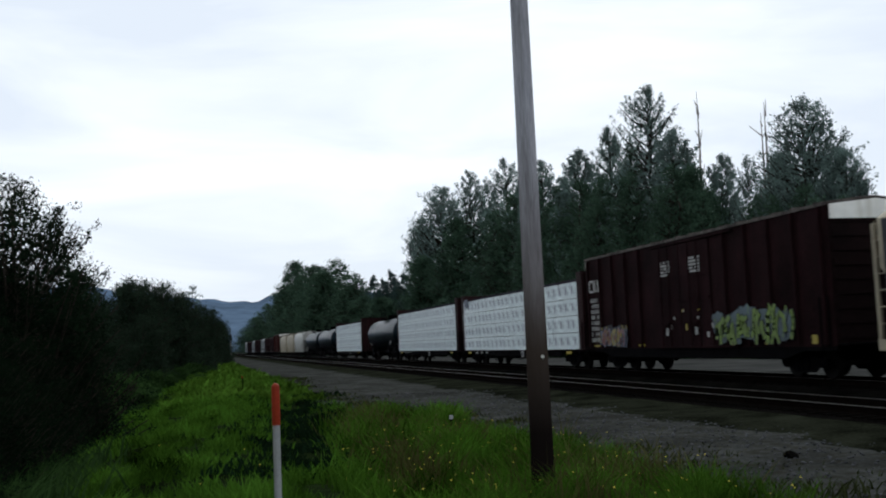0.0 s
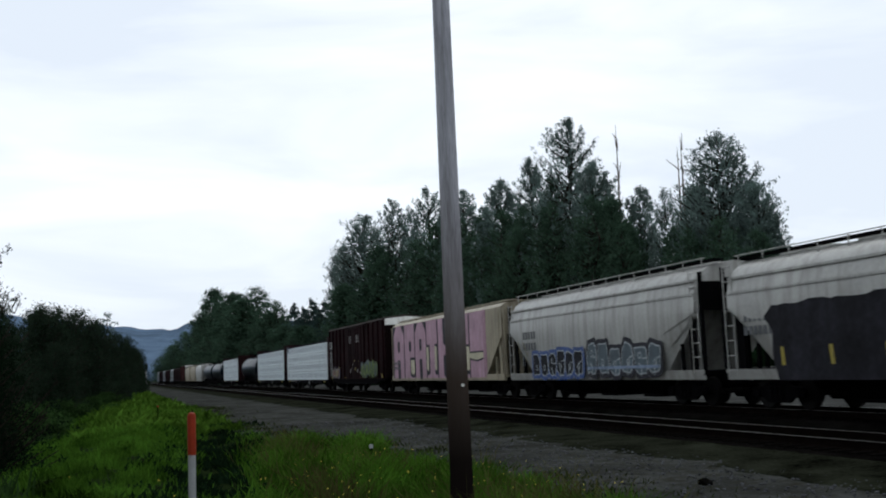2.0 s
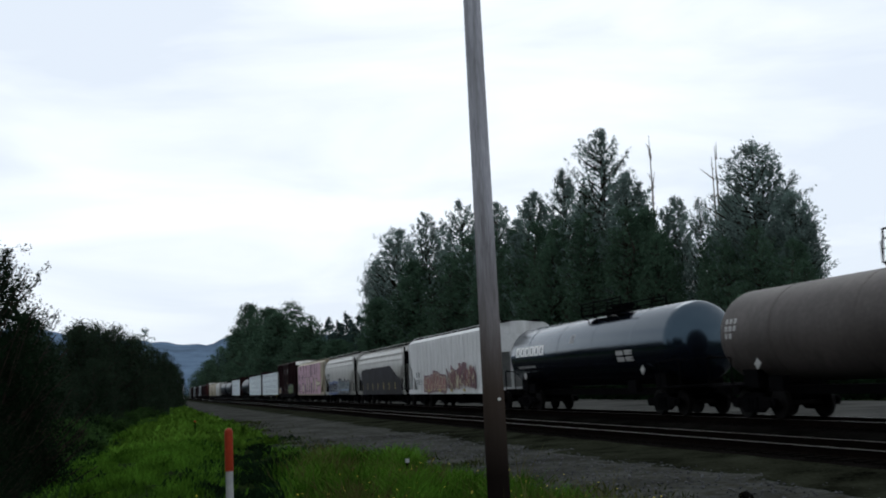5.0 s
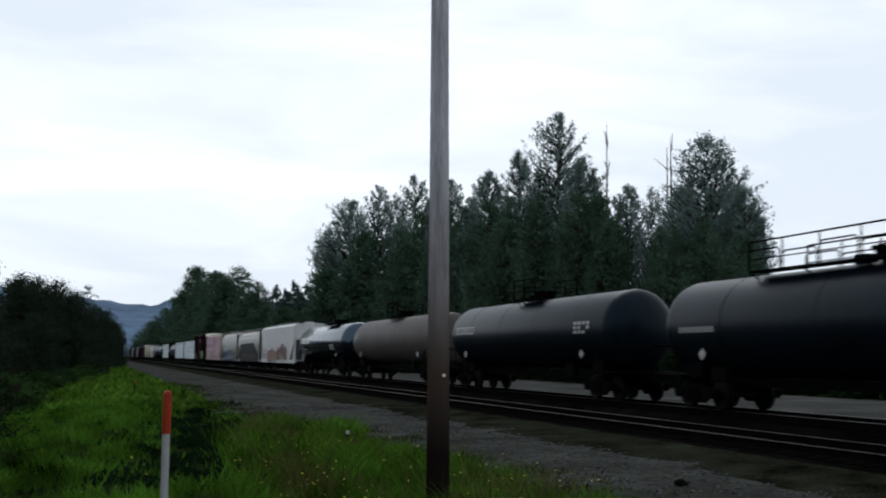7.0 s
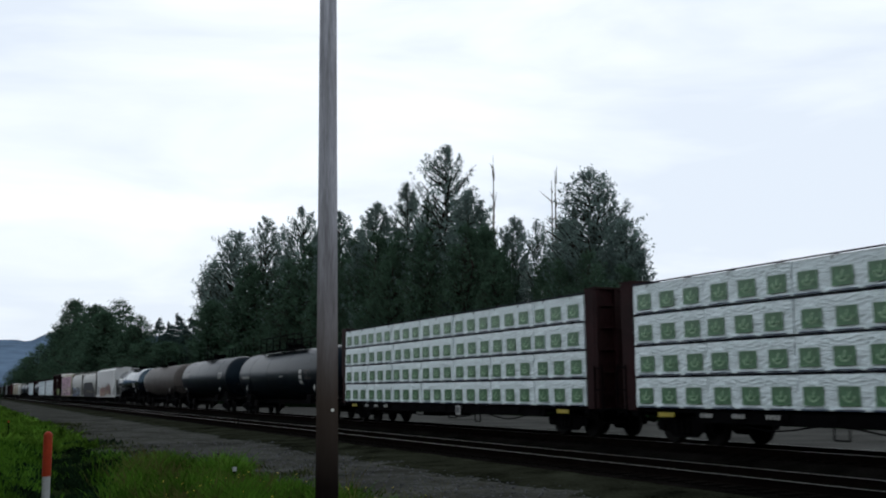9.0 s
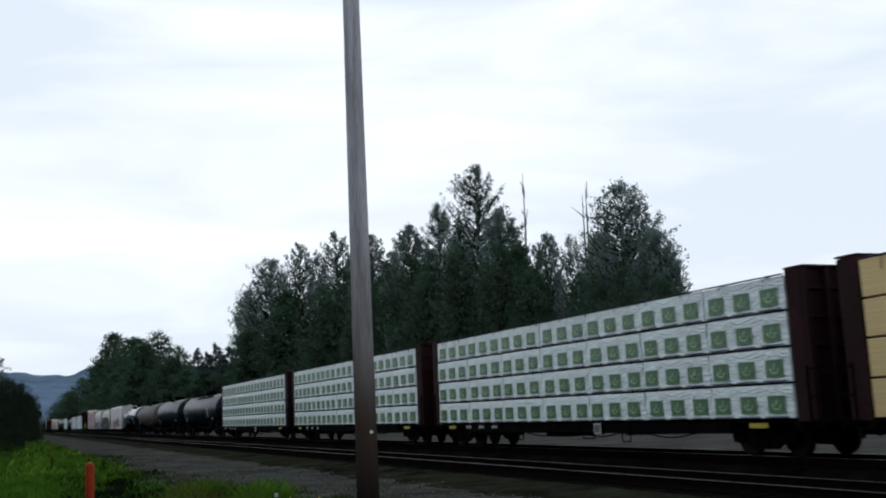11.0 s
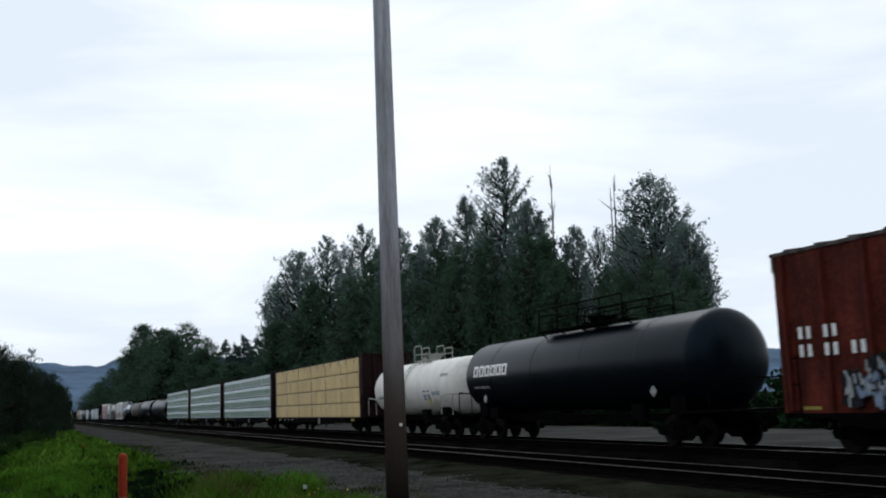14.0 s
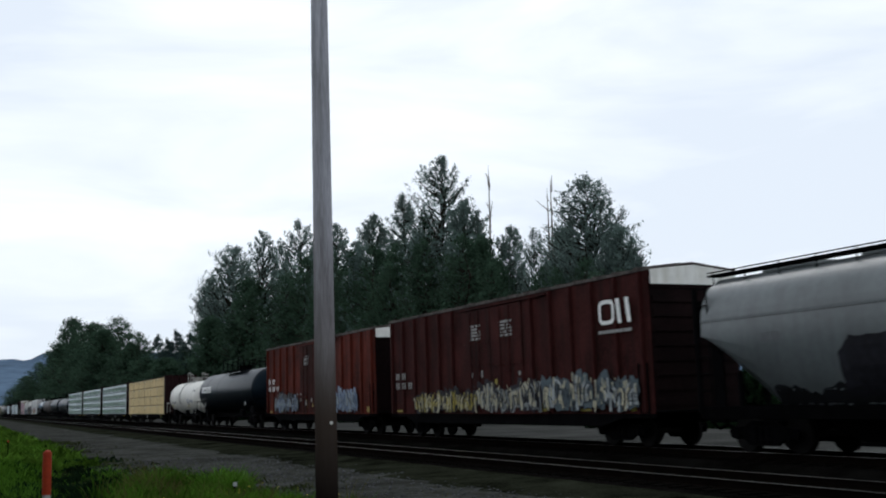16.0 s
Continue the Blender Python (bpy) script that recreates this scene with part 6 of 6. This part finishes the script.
# pale hoppers with rounded sides
car, hl = hopper("hopper_car", "pale grey round-sided hopper car with blue and teal graffiti", 2.6, -13.9, M_HOPGREY, "round", seed=3, zs=1.04, seams=(3.52, 3.95), frame_mat=M_UNDER)
bubble(car, -1.63, hl - 3.0, hl - 8.0, 0.92, 2.35, 6, M_BLUE, M_SLATE, M_SILVER, 21, "sprayed slate bubble letters with white outline on blue")
bubble(car, -1.63, hl - 8.3, hl - 14.0, 0.95, 2.45, 6, M_BLACKPAINT, M_TEAL, M_SILVER, 22, "sprayed dull teal letters with pale outline")
bm = bmesh.new()
slab(bm, [(hl - 8.4, 1.26), (-hl + 2.6, 1.26), (-hl + 2.6, 1.36), (hl - 8.4, 1.36)], -1.652, 0.004)
part("paint_stripe", bm, M_PALEBLUE, car)
bars(car, -1.625, hl - 2.0, 2.95, 1.5, 0.95, 2, 5, M_MARKDARK, seed=5, fill=0.55)
rng = random.Random(15)
for k in range(5):
    bm = bmesh.new()
    yc, zc, r = hl - 1.3 - 0.25 * k, 2.0 + 0.3 * rng.random(), rng.uniform(0.2, 0.45)
    stroke(bm, [(yc + r * math.cos(a), zc + 1.3 * r * math.sin(a + 0.4 * k)) for a in [0.5 * j for j in range(3, 3 + rng.randrange(6, 11))]], 0.035, -1.628 - 0.004 * k, 0.003)
    part("paint_scrawl", bm, (M_OCHRE, M_SILVER, M_MARKDARK)[k % 3], car)
car, hl = hopper("hopper_car", "pale round-sided hopper car with a slate overpainted panel", -14.9, -32.8, M_HOPGREY, "round", seed=4, seams=(3.38, 3.82), frame_mat=M_UNDER)
bm = bmesh.new()
rng = random.Random(4)
ragged = [(hl - 2.6 - (2 * hl - 7.1) * k / 40, 2.92 + 0.06 * k / 40 + rng.uniform(-0.05, 0.05)) for k in range(41)] + [(-hl + 4.5 - 3.3 * k / 12, 2.98 - 1.13 * k / 12 + rng.uniform(-0.06, 0.06)) for k in range(1, 13)]
slab(bm, [(hl - 2.7, 0.85), (hl - 2.5, 1.5), (hl - 2.55, 2.2), (hl - 2.2, 2.6)] + ragged + [(-hl + 1.0, 1.5), (-hl + 0.9, 0.85)], -1.625, 0.006)
part("painted_panel", bm, M_SLATE, car, "slate grey sprayed panel")
for i in range(7):
    bm = bmesh.new()
    y = hl - 2.9 - i * 2.0
    slab(bm, [(y, 1.25), (y - 0.14, 1.25), (y - 0.10, 1.75), (y + 0.04, 1.75)], -1.634, 0.005)
    part("reflector", bm, M_YELLOW, car)
bars(car, -1.60, hl - 1.2, 2.75, 1.4, 0.75, 2, 6, M_MARKDARK, seed=6, fill=0.7)

# white ribbed hopper
car, hl = hopper("hopper_car", "chalky white ribbed hopper car with maroon graffiti", -33.9, -53.2, M_HOPWHITE, "flat", 18, seed=5)
bubble(car, -1.626, hl - 4.3, hl - 9.6, 0.98, 2.3, 7, M_MAROONPAINT, M_REDPAINT, M_CREAM, 31, "sprayed maroon bubble shapes with cream outline")
graffiti(car, -1.626, hl - 10.1, hl - 15.6, 0.98, 2.8, 7, M_MAROONPAINT, M_REDPAINT, M_MAROONPAINT, M_CREAM, 32, "sprayed red letters with cream outline")
for i in range(4):
    bm = bmesh.new()
    y = hl - 5.4 - i * 2.6
    slab(bm, [(y, 1.0), (y - 0.5, 1.0), (y - 0.5, 1.14), (y, 1.14)], -1.665, 0.005)
    part("reflector", bm, M_YELLOW, car)
bars(car, -1.626, hl - 2.3, 2.3, 1.5, 1.0, 2, 7, M_MARKDARK, seed=7, fill=0.55, pairs=True)

# tank cars
R1, Z1 = 1.48, 2.58
car, hl = tank_car("tank_car", "glossy black tank car with a white block word mark", -54.3, -71.8, M_TANKGLOSS, R1, Z1, platform=4.0, offset=-2.0, rail=0.5, seed=1)
block_word(car, R1, Z1, hl - 1.5, 3.05, 3.7, 0.46, M_WORD)
on_shell(car, R1, Z1, hl - 1.6, 2.14, 2.3, 0.16, 9, 1, M_MARK, "stencil")
on_shell(car, R1, Z1, hl - 8.2, 3.3, 0.5, 0.4, 2, 3, M_MARK, "stencil")
on_shell(car, R1, Z1, -hl + 4.6, 2.45, 1.5, 0.5, 2, 2, M_MARK, "stencil", seed=3, fill=0.85)
car, hl = tank_car("tank_car", "dull brownish grey weathered tank car", -74.2, -92.4, M_TANKGREY, 1.46, 2.56, seed=2)
on_shell(car, 1.46, 2.56, hl - 0.9, 3.1, 0.7, 0.7, 3, 3, M_MARK, "stencil")
car, hl = tank_car("tank_car", "black tank car with a pale block word mark", -95.3, -113.0, M_TANKBLACK, R1, Z1, seed=3)
block_word(car, R1, Z1, hl - 1.2, 3.0, 2.6, 0.38, M_MARK)
on_shell(car, R1, Z1, -hl + 3.0, 2.9, 1.4, 0.5, 4, 3, M_MARK, "stencil", seed=5)
car, hl = tank_car("tank_car", "long black tank car with a long top platform", -116.0, -135.8, M_TANKBLACK, 1.50, 2.50, platform=9.2, offset=0.9, seed=4)
on_shell(car, 1.50, 2.50, hl - 1.4, 2.5, 1.9, 0.24, 10, 1, M_MARK, "stencil")
on_shell(car, 1.50, 2.50, hl - 10.6, 2.4, 0.8, 0.12, 4, 1, M_MARK, "stencil")
on_shell(car, 1.50, 2.50, -hl + 5.2, 2.7, 0.9, 0.9, 1, 3, M_MARK, "stencil", seed=6)
on_shell(car, 1.50, 2.50, -hl + 4.1, 2.7, 1.2, 0.6, 4, 4, M_TANKGREY, "stencil", seed=7)

# lumber cars
lumber(-138.5, -160.4, "green", "centre-beam flat car of white-wrapped lumber with green printed squares", 11)
lumber(-163.0, -184.9, "green", "centre-beam flat car of white-wrapped lumber with green printed squares", 12)
lumber(-187.6, -209.6, "green", "centre-beam flat car of white-wrapped lumber with green printed squares", 13)
lumber(-212.0, -234.4, "wood", "centre-beam flat car stacked with bare yellow board packs", 14)

# white tank car, then a black one
car, hl = tank_car("tank_car", "stained white tank car with ladder and top railing", -236.4, -248.6, M_TANKWHITE, 1.36, 2.36, platform=2.3, offset=-0.4, white=True, trim=M_HOPGREY, seed=5)
on_shell(car, 1.36, 2.36, hl - 1.2, 2.05, 2.2, 0.22, 9, 1, M_MARKDARK, "stencil")
on_shell(car, 1.36, 2.36, -2.2, 2.2, 1.1, 0.5, 2, 5, M_BLUE, "emblem", seed=2)
on_shell(car, 1.36, 2.36, -3.4, 2.15, 1.1, 0.3, 4, 1, M_PALEBLUE, "emblem", seed=4)
on_shell(car, 1.36, 2.36, -hl + 1.6, 2.95, 1.0, 0.22, 4, 1, M_MARKDARK, "stencil", seed=4)
car, hl = tank_car("tank_car", "clean black tank car with a white block word mark", -249.9, -267.7, M_TANKBLACK, 1.48, 2.58, platform=6.2, offset=-1.2, seed=6)
block_word(car, 1.48, 2.58, hl - 1.5, 3.05, 3.4, 0.46, M_WORD)
on_shell(car, 1.48, 2.58, hl - 1.4, 2.2, 1.6, 0.14, 8, 1, M_MARK, "stencil")

# two red boxcars and a grey hopper
car, hl, hw = boxcar("boxcar", "oxide red ribbed boxcar with pale blue graffiti", -271.2, -289.9, M_BOXRED, 4.92, seed=21, door_paint=M_DOORRED)
bars(car, -hw - 0.113, hl - 0.85, 3.05, 2.3, 0.86, 2, 8, M_WORD, seed=9, fill=0.45, pairs=True)
graffiti(car, -hw - 0.115, hl - 2.3, hl - 6.9, 0.98, 2.3, 8, M_SLATE, M_PALEBLUE, M_BLACKPAINT, M_SILVER, 41, "sprayed pale blue letters")
graffiti(car, -hw - 0.115, hl - 12.0, hl - 16.4, 0.98, 2.45, 6, M_PALEBLUE, M_PALEBLUE, M_SLATE, M_SILVER, 42, "sprayed pale blue and silver letters")
car, hl, hw = boxcar("boxcar", "dark red boxcar with silver graffiti along its foot", -291.8, -311.0, M_BOXBROWN, 5.0, ribs=16, seed=22)
logo(car, -hw - 0.113, -hl + 2.35, 3.95, 1.65, 0.72, M_WORD)
bars(car, -hw - 0.113, -hl + 2.4, 3.42, 1.7, 0.14, 1, 8, M_MARK, seed=10)
bars(car, -hw - 0.113, hl - 0.9, 2.7, 1.8, 0.8, 2, 8, M_MARK, seed=13, fill=0.45, pairs=True)
graffiti(car, -hw - 0.115, hl - 3.0, hl - 8.6, 0.95, 2.0, 11, M_BLACKPAINT, M_CREAM, M_BLACKPAINT, M_YELLOW, 51, "sprayed cream and yellow letters")
graffiti(car, -hw - 0.115, hl - 8.8, hl - 13.2, 0.95, 2.2, 9, M_BLACKPAINT, M_SLATE, M_SILVER, M_CREAM, 52, "sprayed dark letters with silver outline")
graffiti(car, -hw - 0.115, hl - 13.4, hl - 18.6, 0.95, 2.3, 9, M_TEAL, M_SILVER, M_BLACKPAINT, M_CREAM, 53, "sprayed silver letters with pale tips")
car, hl = hopper("hopper_car", "dull grey round-sided hopper car with dark grime and painted foot shade", -312.8, -330.5, M_HOPDARK, "cylinder", seed=9, zs=1.03, seams=(3.33, 3.46), frame_mat=M_UNDER, walk_mat=M_UNDER)
bars(car, -1.615, hl - 2.6, 2.9, 0.7, 0.32, 1, 2, M_MARKDARK, seed=12)


def side_patch(root, shape, zs, ya, yb, z0, tops, material, name, label, lift=0.006):
    """A coat that follows a hopper's curved side, in columns with an uneven upper edge."""
    sec = [(x, z if z < 1 else 0.95 + (z - 0.95) * zs) for x, z in SECTION[shape]]
    zz, xx = [p[1] for p in sec], [p[0] for p in sec]
    verts, faces, n = [], [], len(tops)
    for i, top in enumerate(tops):
        for k in range(7):
            z = z0 + (top - z0) * k / 6
            verts.append((float(np.interp(z, zz, xx)) - lift, ya + (yb - ya) * i / (n - 1), z))
    for i in range(n - 1):
        for k in range(6):
            faces.append((7 * i + k, 7 * i + k + 1, 7 * i + k + 8, 7 * i + k + 7))
    raw(name, verts, faces, material, root)["label"] = label


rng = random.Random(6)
# ragged dark band paints the shade where the side curves under
side_patch(car, "cylinder", 1.03, hl - 2.7, -hl + 2.7, 0.97, [1.55 + 0.12 * math.sin(k * 0.5) + rng.uniform(-0.09, 0.09) for k in range(90)], M_FOOTSHADE, "soot_stain", "black painted shade along the foot of the side")
side_patch(car, "cylinder", 1.03, hl - 4.9, hl - 7.8, 1.35, [2.3 + 0.12 * min(k, 3) + rng.uniform(-0.03, 0.03) for k in range(24)], M_SLATE, "painted_panel", "slate grey sprayed panel", 0.012)
hopper("hopper_car", "dull grey round-sided hopper car at the tail", -332.0, -349.0, M_HOPDARK, "cylinder", seed=10)


# ---- what moves ----
def travel(t):
    """Metres that the train has run by t seconds."""
    return 20.886 * t + 0.01294 * (t * t - 16 * t)


def motions():
    times = [0.5 * i for i in range(33)]
    for root, mid in CARS:
        walk(root, [(t, pose(X_TRAIN, mid + travel(t), 0)) for t in times])
    spins = [i / 30 for i in range(481)]
    for group, y in zip(WHEELS, (0.89, -0.89)):
        first = group[0]
        walk(first, [(t, pose(0, y, 0.457, -math.degrees(travel(t) / 0.457), 0, 0)) for t in spins])
        for w in group[1:]:
            w.rotation_mode = "QUATERNION"
            data = w.animation_data_create()
            data.action = first.animation_data.action
            data.action_slot = first.animation_data.action_slot


motions()
